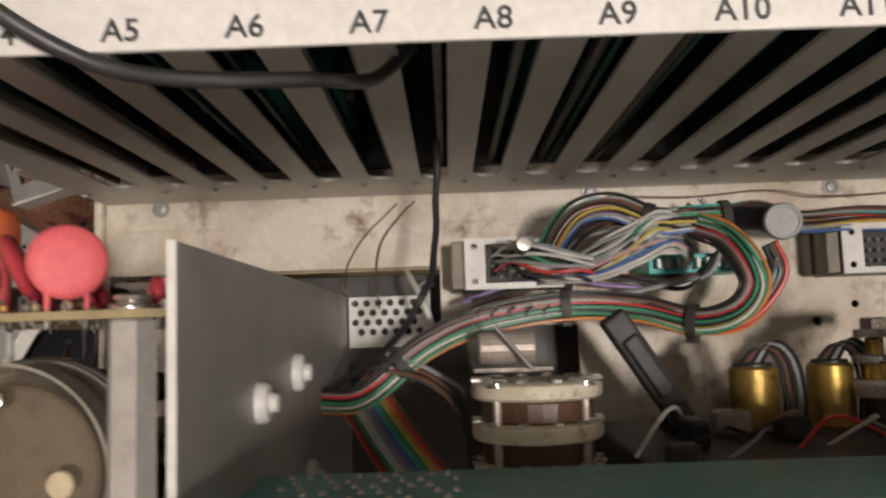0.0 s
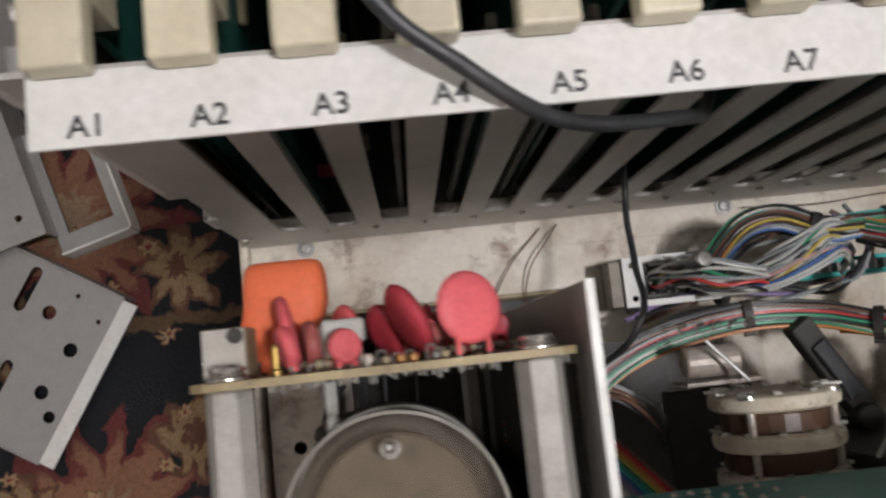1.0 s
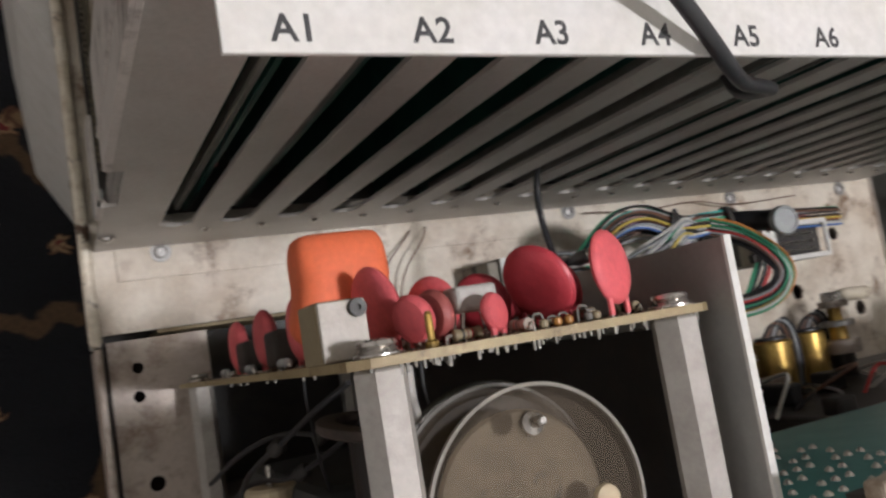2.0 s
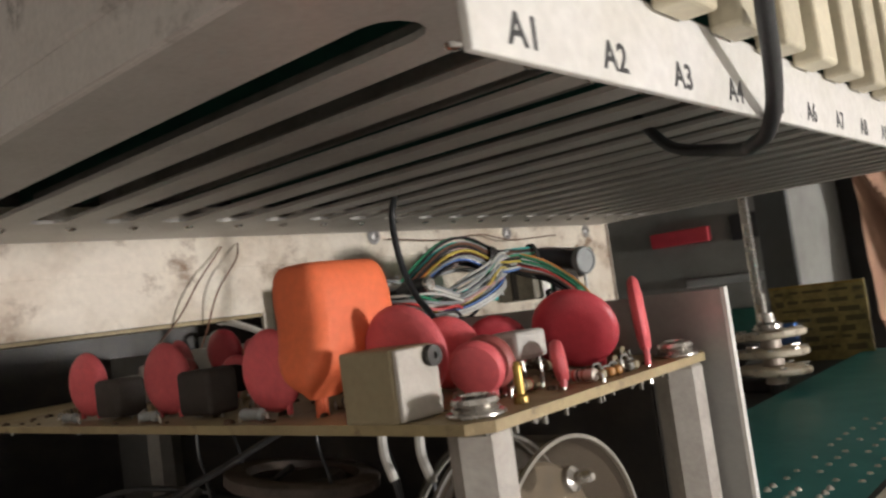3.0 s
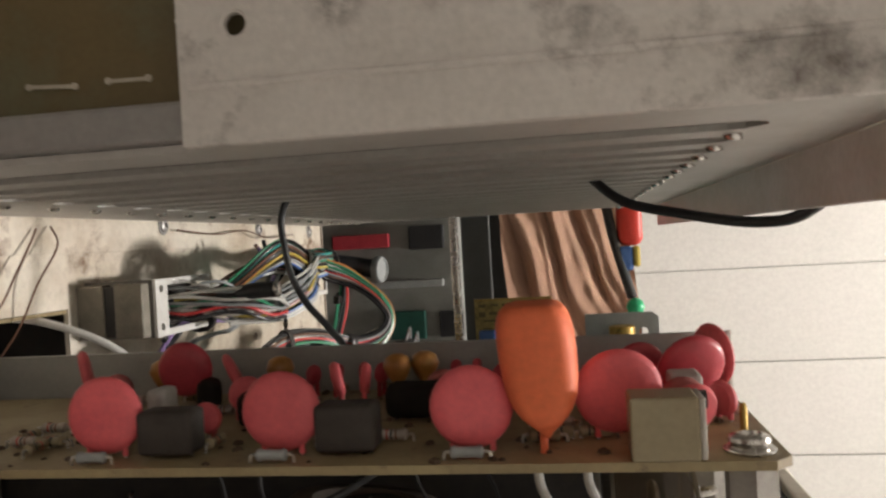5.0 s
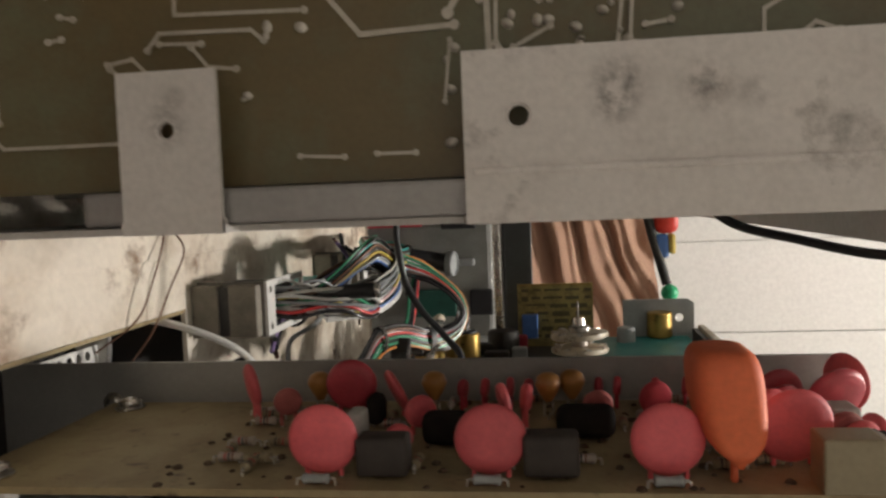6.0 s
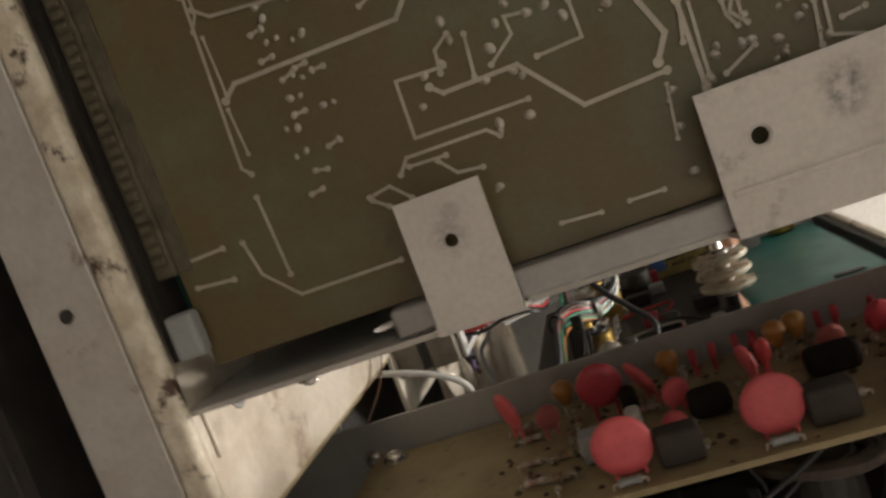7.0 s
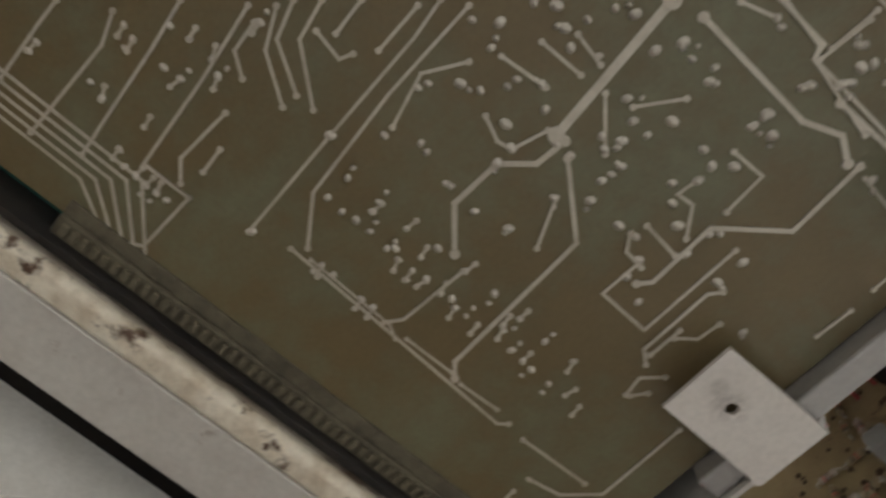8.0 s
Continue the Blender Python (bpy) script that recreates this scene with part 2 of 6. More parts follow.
def curve_points(pts, steps=8):
    """A smooth line through the points (Catmull-Rom)."""
    p = [Vector(q) for q in pts]
    if len(p) < 3:
        return p
    p = [2 * p[0] - p[1]] + p + [2 * p[-1] - p[-2]]
    out = []
    for i in range(1, len(p) - 2):
        for s in range(steps):
            t = s / steps
            a, b, c, d = p[i - 1:i + 3]
            out.append(0.5 * ((2 * b) + (c - a) * t + (2 * a - 5 * b + 4 * c - d) * t * t + (3 * b - a - 3 * c + d) * t ** 3))
    return out + [p[-2]]


def bm_tube(pts, r, seg=8, steps=8, bm=None):
    line = curve_points(pts, steps)
    own = bmesh.new() if bm is None else bm
    up = Vector((0.13, 0.31, 0.94))
    rings = []
    for i, q in enumerate(line):
        d = (line[min(i + 1, len(line) - 1)] - line[max(i - 1, 0)]).normalized()
        u = (up - d * up.dot(d)).normalized()
        up = u
        w = d.cross(u)
        rings.append([own.verts.new(q + r * (u * math.cos(a * 2 * math.pi / seg) + w * math.sin(a * 2 * math.pi / seg))) for a in range(seg)])
    for a, b in zip(rings, rings[1:]):
        for i in range(seg):
            own.faces.new((a[i], a[(i + 1) % seg], b[(i + 1) % seg], b[i]))
    own.faces.new(rings[0][::-1])
    own.faces.new(rings[-1])
    return own


def bm_sheet(outline, holes, thick, m, bm=None):
    """A flat sheet in its own xy plane with holes through it, thick along z, laid at m."""
    own = bmesh.new()
    edges = []
    for loop in [outline, *holes]:
        v = [own.verts.new((x, y, 0)) for x, y in loop]
        edges += [own.edges.new((v[i], v[(i + 1) % len(v)])) for i in range(len(v))]
    bmesh.ops.triangle_fill(own, use_beauty=True, use_dissolve=False, edges=edges, normal=(0, 0, 1))
    got = bmesh.ops.extrude_face_region(own, geom=own.faces[:])
    bmesh.ops.translate(own, vec=(0, 0, thick), verts=[g for g in got["geom"] if isinstance(g, bmesh.types.BMVert)])
    return merge(own, bm, m)


def rect(x0, x1, y0, y1):
    return [(x0, y0), (x1, y0), (x1, y1), (x0, y1)]


def ring(cx, cy, r, n=12):
    return [(cx + r * math.cos(i * 2 * math.pi / n), cy + r * math.sin(i * 2 * math.pi / n)) for i in range(n)]


def slot(x0, x1, y0, y1, n=6):
    """A slot along y with round ends."""
    r, cx = (x1 - x0) / 2, (x0 + x1) / 2
    a = [(cx + r * math.cos(math.pi * i / n), y1 - r + r * math.sin(math.pi * i / n)) for i in range(n + 1)]
    return a + [(cx - r * math.cos(math.pi * i / n), y0 + r - r * math.sin(math.pi * i / n)) for i in range(n + 1)]


PITCH = 0.02032
COUNT = 20
LENGTH = 0.42
FLOOR = -0.58
BASE = -0.23
XZ = Matrix(((1, 0, 0, 0), (0, 0, 1, 0), (0, 1, 0, 0), (0, 0, 0, 1)))   # sheet x, y -> world x, z; thickness -> +y
YZ = Matrix(((0, 0, 1, 0), (1, 0, 0, 0), (0, 1, 0, 0), (0, 0, 0, 1)))   # sheet x, y -> world y, z; thickness -> +x


# ---- carpet pattern ----
def carpet_material():
    m = bpy.data.materials.new("floral_carpet_pile")
    m.use_nodes = True
    n, l = m.node_tree.nodes, m.node_tree.links
    b = n["Principled BSDF"]
    b.inputs["Roughness"].default_value = 0.95
    co = n.new("ShaderNodeTexCoord")

    def op(kind, a, c=0.0):
        q = n.new("ShaderNodeMath")
        q.operation = kind
        for i, v in enumerate((a, c)):
            if isinstance(v, (int, float)):
                q.inputs[i].default_value = v
            else:
                l.new(v, q.inputs[i])
        return q.outputs[0]

    def ramp(v, lo, hi):
        q = n.new("ShaderNodeMapRange")
        q.interpolation_type = "SMOOTHSTEP"
        q.inputs["From Min"].default_value, q.inputs["From Max"].default_value = lo, hi
        l.new(v, q.inputs["Value"])
        return q.outputs[0]

    def blend(fac, under, color):
        q = n.new("ShaderNodeMixRGB")
        l.new(fac, q.inputs[0])
        if isinstance(under, tuple):
            q.inputs[1].default_value = (*under, 1)
        else:
            l.new(under, q.inputs[1])
        q.inputs[2].default_value = (*color, 1)
        return q.outputs[0]

    warp = n.new("ShaderNodeTexNoise")
    warp.inputs["Scale"].default_value, warp.inputs["Detail"].default_value = 34, 6
    l.new(co.outputs["Object"], warp.inputs["Vector"])
    shift = n.new("ShaderNodeVectorMath")
    shift.operation = "MULTIPLY_ADD"
    shift.inputs[1].default_value = (0.04, 0.04, 0)
    l.new(warp.outputs["Color"], shift.inputs[0])
    l.new(co.outputs["Object"], shift.inputs[2])
    vein = n.new("ShaderNodeTexVoronoi")
    vein.feature = "DISTANCE_TO_EDGE"
    vein.voronoi_dimensions = "2D"
    vein.inputs["Scale"].default_value = 4.2
    l.new(shift.outputs[0], vein.inputs["Vector"])
    col = blend(ramp(vein.outputs["Distance"], 0.035, 0.02), (0.004, 0.005, 0.008), (0.1, 0.06, 0.03))
    for scale, size, petals, dark, light, heart in ((3.4, 0.34, 13, (0.11, 0.022, 0.02), (0.2, 0.095, 0.055), (0.24, 0.16, 0.1)),
                                                    (6.0, 0.25, 8, (0.10, 0.045, 0.025), (0.22, 0.145, 0.075), (0.10, 0.04, 0.022)),
                                                    (13.0, 0.13, 6, (0.14, 0.07, 0.035), (0.3, 0.2, 0.11), (0.16, 0.02, 0.02))):
        cell = n.new("ShaderNodeTexVoronoi")
        cell.voronoi_dimensions = "2D"
        cell.inputs["Scale"].default_value, cell.inputs["Randomness"].default_value = scale, 0.75
        l.new(shift.outputs[0], cell.inputs["Vector"])
        away = n.new("ShaderNodeVectorMath")
        away.operation = "SUBTRACT"
        l.new(shift.outputs[0], away.inputs[0])
        l.new(cell.outputs["Position"], away.inputs[1])
        xyz = n.new("ShaderNodeSeparateXYZ")
        l.new(away.outputs[0], xyz.inputs[0])
        angle = op("ARCTAN2", xyz.outputs[1], xyz.outputs[0])
        wave = op("COSINE", op("MULTIPLY", angle, petals))
        reach = op("MULTIPLY_ADD", wave, 0.22)
        reach.node.inputs[2].default_value = 0.78
        d = op("DIVIDE", cell.outputs["Distance"], op("MULTIPLY", reach, size))
        col = blend(ramp(d, 1.06, 0.98), col, dark)
        col = blend(ramp(d, 0.86, 0.7), col, light)
        col = blend(ramp(d, 0.36, 0.26), col, heart)
    tuft = n.new("ShaderNodeTexNoise")
    tuft.inputs["Scale"].default_value, tuft.inputs["Detail"].default_value = 420, 2
    l.new(co.outputs["Object"], tuft.inputs["Vector"])
    hsv = n.new("ShaderNodeHueSaturation")
    l.new(op("MULTIPLY_ADD", tuft.outputs["Fac"], 0.9), hsv.inputs["Value"])
    hsv.inputs["Value"].links[0].from_node.inputs[2].default_value = 0.5
    l.new(col, hsv.inputs["Color"])
    l.new(hsv.outputs[0], b.inputs["Base Color"])
    bp = n.new("ShaderNodeBump")
    bp.inputs["Strength"].default_value, bp.inputs["Distance"].default_value = 0.6, 0.004
    l.new(tuft.outputs["Fac"], bp.inputs["Height"])
    l.new(bp.outputs[0], b.inputs["Normal"])
    return m


CARPET = carpet_material()

# ---- the room ----
W, S, N, E, TOP = -1.4, -1.3, 1.6, 1.75, 1.85
tagged(part("floor", bm_box(W, E, S, N, FLOOR - 0.06, FLOOR - 0.008), DARK), "dark bare floor under the carpet", "floor", kind="structure")
tagged(part("ceiling", bm_box(W, E, S, N, TOP, TOP + 0.1), WALL), "plain white painted ceiling", "ceiling", kind="structure")
east = tagged(part("wall_east", bm_box(E, E + 0.1, S, N, FLOOR - 0.008, TOP), WALL), "white wall clad in wide smooth boards", "wall", kind="structure")
# Unseen walls closing the room, their distance chosen for the bounced fill light.
tagged(part("wall_west", bm_box(W - 0.1, W, S, N, FLOOR - 0.008, TOP), WALL), "unseen white wall placed to bounce lamp light", "wall", kind="structure")
tagged(part("wall_north", bm_box(W, E, N, N + 0.1, FLOOR - 0.008, TOP), WALL), "unseen white wall placed to bounce lamp light", "wall", kind="structure")
tagged(part("wall_south", bm_box(W, E, S - 0.1, S, FLOOR - 0.008, TOP), WALL), "unseen white wall placed to bounce lamp light", "wall", kind="structure")
for i in range(13):
    y0 = -1.14 + 0.206 * i
    part("plank", bm_box(E - 0.014, E - 0.001, y0 + 0.0015, y0 + 0.2045, FLOOR, TOP - 0.002, 0.0015), WALL, east)
tagged(part("carpet", bm_box(W + 0.02, 1.5, S + 0.02, N - 0.02, FLOOR - 0.008, FLOOR), CARPET), "dark floral carpet with cream and russet flowers", "carpet")

lamp = thing("ceiling_lamp", (LAMP[0], LAMP[1], TOP), "white ceiling lamp hanging on a short cord", "lamp")
part("cord", bm_cyl((LAMP[0], LAMP[1], LAMP[2] + 0.1), (0, 0, 1), 0.004, TOP - LAMP[2] - 0.1, 10), WHITE, lamp)
part("shade", bm_lathe([(0.03, 0.1), (0.035, 0.1), (0.13, 0.02), (0.128, 0.018), (0.03, 0.095)], 32, None, Matrix.Translation(LAMP)), WHITE, lamp)
part("rose", bm_lathe([(0.05, 0), (0.045, -0.02), (0.01, -0.03), (0.0, -0.03)], 24, None, Matrix.Translation((LAMP[0], LAMP[1], TOP - 0.0005))), WHITE, lamp)

# what carries the chassis
stand = thing("support_box", (0.19, 0.0, FLOOR), "dark painted box carrying the chassis", "box")
part("body", bm_box(0.0, 0.40, -0.19, 0.21, FLOOR, -0.279, 0.004), BLACK_MATT, stand)
part("lid", bm_box(-0.004, 0.405, -0.195, 0.215, -0.2788, -0.2722, 0.001), BLACK_MATT, stand)
carton = thing("carton", (-0.015, 0.15, FLOOR), "pale smooth carton standing beside the chassis", "carton")
part("shell", bm_sheet([(-0.0005, 0.075), (-0.026, 0.121), (-0.034, 0.2), (-0.0005, 0.2)], [], 0.312, Matrix.Translation((0, 0, FLOOR))), WHITE, carton)
part("lid", bm_sheet([(-0.0005, 0.0745), (-0.0265, 0.121), (-0.0345, 0.2005), (-0.0005, 0.2005)], [], 0.0012, Matrix.Translation((0, 0, FLOOR + 0.3122))), WHITE, carton)

# ---- the chassis ----
tray = thing("chassis", (0.2, 0.0, -0.272), "dirty cream steel chassis tray with grimy flanges", "chassis")
out = [(-0.008, -0.032), (0.140, -0.032), (0.140, -0.058), (0.2, -0.06), (0.2, -0.2), (0.43, -0.2), (0.43, 0.22), (-0.008, 0.22)]
spots = [ring(x, y, r, 8) for x, y, r in ((0.305, -0.062, 0.0022), (0.322, -0.055, 0.0018), (0.352, -0.06, 0.0045), (0.39, -0.03, 0.004), (0.334, -0.085, 0.002), (0.40, -0.075, 0.0045))]
part("plate", bm_sheet(out, spots, 0.0018, Matrix.Translation((0, 0, BASE - 0.0018))), PLATE, tray)
lip = bm_box(-0.0112, -0.0082, -0.2, -0.0362, -0.268, BASE + 0.0008, 0.0012, None, None, 3)
WORN = material("worn_fold_paint", (0.78, 0.72, 0.6), 0.42, 0.0, (0.4, 0.31, 0.2), 150, 0.65, 700, 0.25, third=(0.09, 0.05, 0.03), third_scale=95, third_low=0.57, third_high=0.64)
FLANGE = material("grey_flange_metal", (0.6, 0.58, 0.54), 0.4, 0.2, (0.44, 0.4, 0.36), 60, 0.6, 600, 0.12, third=(0.2, 0.13, 0.09), third_scale=80, third_low=0.6, third_high=0.72)
part("flange", bm_box(-0.0118, -0.0081, -0.036, 0.22, -0.2520, BASE - 0.0035, 0.0006), FLANGE, tray)
part("rolled_edge", bm_box(-0.0126, -0.0081, -0.036, 0.22, BASE - 0.0034, BASE + 0.0040, 0.002, None, None, 5), WORN, tray, "grimy rolled edge with bright worn paint", smooth=True)
part("side_flange", lip, EDGE, tray, smooth=True)
part("far_flange", bm_box(0.4302, 0.432, -0.2, 0.22, -0.272, BASE + 0.001), EDGE, tray)
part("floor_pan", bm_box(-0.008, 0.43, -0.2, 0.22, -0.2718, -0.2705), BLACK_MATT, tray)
part("step", bm_box(0.012, 0.1398, -0.0335, -0.0323, -0.262, BASE - 0.0005), FR4_LIGHT, tray, "yellowed fold of the plate")
part("rail", bm_box(0.0, 0.42, -0.0125, 0.0005, BASE + 0.0003, BASE + 0.0009, 0.0002), PLATE, tray, "thin painted rail screwed to the plate")
bs = bm_sheet(rect(-0.0065, 0.0295, -0.2, -0.0345), [ring(0.0038, -0.0455, 0.0022), ring(0.0032, -0.0565, 0.0022), ring(0.006, -0.09, 0.003)], 0.0015, Matrix.Translation((0, 0, -0.2375)))
part("bracket_plate", bs, EDGE, tray, "brownish drilled bracket")
part("bracket_web", bm_box(0.0295, 0.0308, -0.2, -0.0345, -0.268, -0.236), EDGE, tray)


def screw(base, at, axis, r=0.0028, h=0.0018, name="screw", mat=STEEL, washer=True):
    bm = bmesh.new()
    if washer:
        bm_cyl(at, axis, r * 1.45, 0.0006, 18, 0.0002, bm)
    a = Vector(axis).normalized()
    bm_lathe([(r, 0.0005), (r, h * 0.7), (r * 0.7, h), (r * 0.42, h), (r * 0.4, h * 0.55), (0, h * 0.5)], 16, bm, along(at, a))
    return part(name, bm, mat, base, smooth=True)


for x, y in ((0.0165, -0.0025), (0.208, -0.002), (0.315, -0.003), (0.402, -0.004)):
    screw(tray, (x, y, BASE + 0.0009), (0, 0, 1), mat=DULL)
for y, z in ((0.030, -0.2425), (0.150, -0.2445)):
    part("hole_plug", bm_cyl((-0.0123, y, z), (-1, 0, 0), 0.0016, 0.0003, 10), BLACK_MATT, tray)

# ---- the card cage ----
cage = thing("card_cage", (0.2, 0.06, BASE), "aluminium card cage with slotted front and lettered white strip", "card cage")
holes = [slot(0.012 + PITCH * k, 0.0228 + PITCH * k, -0.190, -0.021) for k in range(COUNT)]
edge = [(-0.0070, -0.2293), (LENGTH, -0.2293), (LENGTH, -0.0007), (-0.0070, -0.0007), (-0.0070, -0.1085), (-0.0032, -0.1095), (-0.0032, -0.1495), (-0.0070, -0.1505)]
part("slotted_plate", bm_sheet(edge, holes, 0.0012, XZ), ALU, cage)
for z0, z1 in ((-0.1690, -0.1505), (-0.1085, -0.001)):
    part("edge_rim", bm_tube([(-0.0072, 0.0012, z0), (-0.0072, 0.0012, z1)], 0.0014, 10, 1), ALU_SIDE, cage)
part("label_strip", bm_box(0.0, LENGTH, -0.0132, 0.0, -0.0006, 0.0007, 0.0003), WHITE_STRIP, cage)
part("clip", bm_sheet(rect(0.0, 0.028, -0.1685, -0.1505), [ring(0.0178, -0.1597, 0.0014)], 0.0012, Matrix.Translation((-0.0086, 0, 0)) @ YZ), FINGERED, cage)
part("side_bracket", bm_sheet(rect(0.0, 0.028, -0.1085, -0.001), [ring(0.0172, -0.0995, 0.0017), ring(0.0172, -0.012, 0.0017)], 0.0012, Matrix.Translation((-0.0086, 0, 0)) @ YZ), FINGERED, cage)
part("countersink", bm_lathe([(0.0021, 0), (0.0021, 0.0001), (0.0017, -0.0004), (0.0017, -0.001)], 20, None, along((-0.0087, 0.0172, -0.0995), (-1, 0, 0)), False), ALU_SIDE, cage, smooth=True)
part("countersink", bm_lathe([(0.0018, 0), (0.0018, 0.0001), (0.0014, -0.0004), (0.0014, -0.001)], 20, None, along((-0.0087, 0.0178, -0.1597), (-1, 0, 0)), False), ALU_SIDE, cage, smooth=True)
part("bead", bm_tube([(-0.0086, 0.0085, -0.107), (-0.0086, 0.0085, -0.003)], 0.0007, 8, 1), ALU_SIDE, cage)
part("channel", bm_box(-0.0055, 0.004, 0.0014, 0.0076, -0.178, -0.004, 0.0008), DULL, cage)
part("rear_plate", bm_box(-0.004, LENGTH, 0.198, 0.1995, BASE + 0.0003, 0.0), ALU, cage)
part("far_plate", bm_box(LENGTH + 0.0002, LENGTH + 0.0015, 0.0, 0.1975, BASE + 0.0003, -0.0008), ALU, cage)
part("back_rail", bm_box(0.0, LENGTH, 0.045, 0.06, -0.0012, 0.0003, 0.0003), ALU, cage)
part("backplane", bm_box(-0.004, LENGTH - 0.001, 0.012, 0.196, -0.2285, -0.2265), BLACK_MATT, cage)
part("corner_block", bm_box(-0.0062, -0.0015, 0.012, 0.022, -0.2262, -0.2195, 0.001), GREY_P, cage, "white plastic card foot")
for k in range(COUNT):
    x = 0.0305 - 0.0012 + PITCH * k
    if x < LENGTH - 0.004:
        for z in (-0.0245, -0.1985):
            part("rivet", bm_lathe([(0.0017, 0), (0.0015, 0.0006), (0.0008, 0.001), (0, 0.001)], 12, None, along((x, -0.0001, z), (0, -1, 0))), STEEL, cage, smooth=True)
screw(cage, (-0.004, -0.0002, -0.200), (0, -1, 0), 0.002, 0.0015)

for k in range(COUNT):
    x = 0.0186 + PITCH * k
    part("card_guide", bm_box(x + 0.0008, x + 0.003, 0.0075, 0.011, -0.2, -0.016, 0.0006), SHELL, cage)

# lettering on the strip
for k in range(COUNT):
    cu = bpy.data.curves.new("letters", "FONT")
    cu.body = "A%d" % (k + 1)
    cu.size, cu.extrude, cu.align_x, cu.space_character, cu.offset = 0.0054, 0.00003, "CENTER", 1.04, 0.00010
    tmp = bpy.data.objects.new("letters", cu)
    scene.collection.objects.link(tmp)
    dg = bpy.context.evaluated_depsgraph_get()
    me = bpy.data.meshes.new_from_object(tmp.evaluated_get(dg))
    bpy.data.objects.remove(tmp)
    me.transform(pose(0.0098 + PITCH * k, -0.0115, 0.00075))
    ob = new("slot_label", me)
    me.materials.clear()
    me.materials.append(INK)
    ob.parent = cage
    ob.matrix_parent_inverse = Matrix.Translation(cage.location).inverted()


def card(k):
    """A plug-in card: green board, ivory pull handle with a foot, edge parts."""
    x = 0.0068 + PITCH * k
    c = thing("plug_in_card", (x, 0.1, -0.2263), "green plug-in circuit card with an ivory pull handle", "circuit card", "cards in the cage")
    pcb = part("board", bm_box(x - 0.0008, x + 0.0008, 0.0125, 0.19, -0.2262, -0.001), GREEN, c)
    h = bm_box(x - 0.0053, x + 0.0053, -0.0014, 0.036, 0.0009, 0.0068, 0.0009, None, None, 3)
    bm_box(x - 0.0049, x + 0.0049, 0.012, 0.040, -0.0125, 0.001, 0.0005, h)
    part("handle", h, IVORY, c)
    rng = random.Random(k)
    for i in range(9):
        y, z = rng.uniform(0.02, 0.17), rng.uniform(-0.2, -0.012)
        if i % 3 == 0:
            part("chip", bm_box(x + 0.0009, x + 0.0045, y, y + 0.019, z, z + 0.0075, 0.0004), BLACK_MATT, pcb)
        elif i % 3 == 1:
            part("resistor", bm_cyl((x + 0.0022, y, z), (0, 1, 0), 0.0012, 0.0065, 8, 0.0004), rng.choice((BEIGE, TAN_BOX)), pcb)
        else:
            part("capacitor", bm_cyl((x + 0.0009, y, z), (1, 0, 0), 0.003, 0.008, 12, 0.0006), rng.choice((GOLD, BLACK_MATT, RED)), pcb)
    for y in (0.0135, 0.0185):
        part("edge_contact", bm_box(x + 0.0009, x + 0.003, y, y + 0.003, -0.006, -0.002, 0.0003), GOLD, pcb)


for k in range(COUNT):
    card(k)

# the board on the open side of the cage, copper side out
side = thing("side_card", (0.0005, 0.1, -0.2263), "brown circuit card with tinned tracks, solder side out", "circuit card")
copper = part("board", bm_box(0.0, 0.0016, 0.008, 0.197, -0.2215, -0.003), FR4, side)


LAYER = [0]
PADS = material("dull_solder", (0.56, 0.53, 0.47), 0.4, 0.45, (0.34, 0.31, 0.26), 300, 0.6, 900, 0.2)


def track(*pts, w=0.0008):
    """A tinned copper track through points (y, z) on the face of the side card, with pads at its ends."""
    w *= 0.85
    bm = bmesh.new()
    lift = 0.00012
    for (y0, z0), (y1, z1) in zip(pts, pts[1:]):
        lift += 0.00002
        d = Vector((0, y1 - y0, z1 - z0))
        if d.length < 1e-6:
            continue
        a = math.atan2(d.z, d.y)
        bm_box(-lift - 0.00005 * LAYER[0], 0.0001, -w * 0.45, d.length + w * 0.45, -w / 2, w / 2, 0, bm, Matrix.Translation((0, y0, z0)) @ Matrix.Rotation(a, 4, "X"))
    for y, z in (pts[0], pts[-1]):
        bm_cyl((0.0001, y, z), (-1, 0, 0), w * 1.0, 0.00055, 10, 0.0001, bm)
    LAYER[0] = (LAYER[0] + 1) % 7
    return part("track", bm, TIN, copper)


def pad(y, z, r=0.0009):
    a = math.pi * ((y * 7919 + z * 104729) % 1)
    own = bm_lathe([(r, 0), (r * 0.8, 0.0003), (r * 0.4, 0.0006), (0, 0.00065)], 8, None, Matrix.Rotation(a, 4, "Z") @ Matrix.Diagonal((1.02, 0.8, 1, 1)))
    return part("solder_joint", merge(own, None, along((0.0, y, z), (-1, 0, 0))), PADS, copper, smooth=True)


rng = random.Random(5)


def pads(r, *flat):
    """Solder joints at y, z, y, z ... of uneven size, some with a clipped lead."""
    for y, z in zip(flat[::2], flat[1::2]):
        pad(y, z, r * rng.uniform(0.75, 1.15))
        if r < 0.001:
            if rng.random() < 0.4:
                pad(y + rng.uniform(-0.0006, 0.0006), z + rng.choice((-0.0024, 0.0024)), 0.0007)
            if rng.random() < 0.6:
                track((y, z), (y + rng.uniform(-0.0008, 0.0008), z + rng.choice((-0.0026, 0.0026))), w=0.0008)
        if r > 0.001 and rng.random() < 0.6:
            pad(y + rng.uniform(-0.0022, 0.0022), z + rng.uniform(-0.0022, 0.0022), r * rng.uniform(0.5, 0.8))


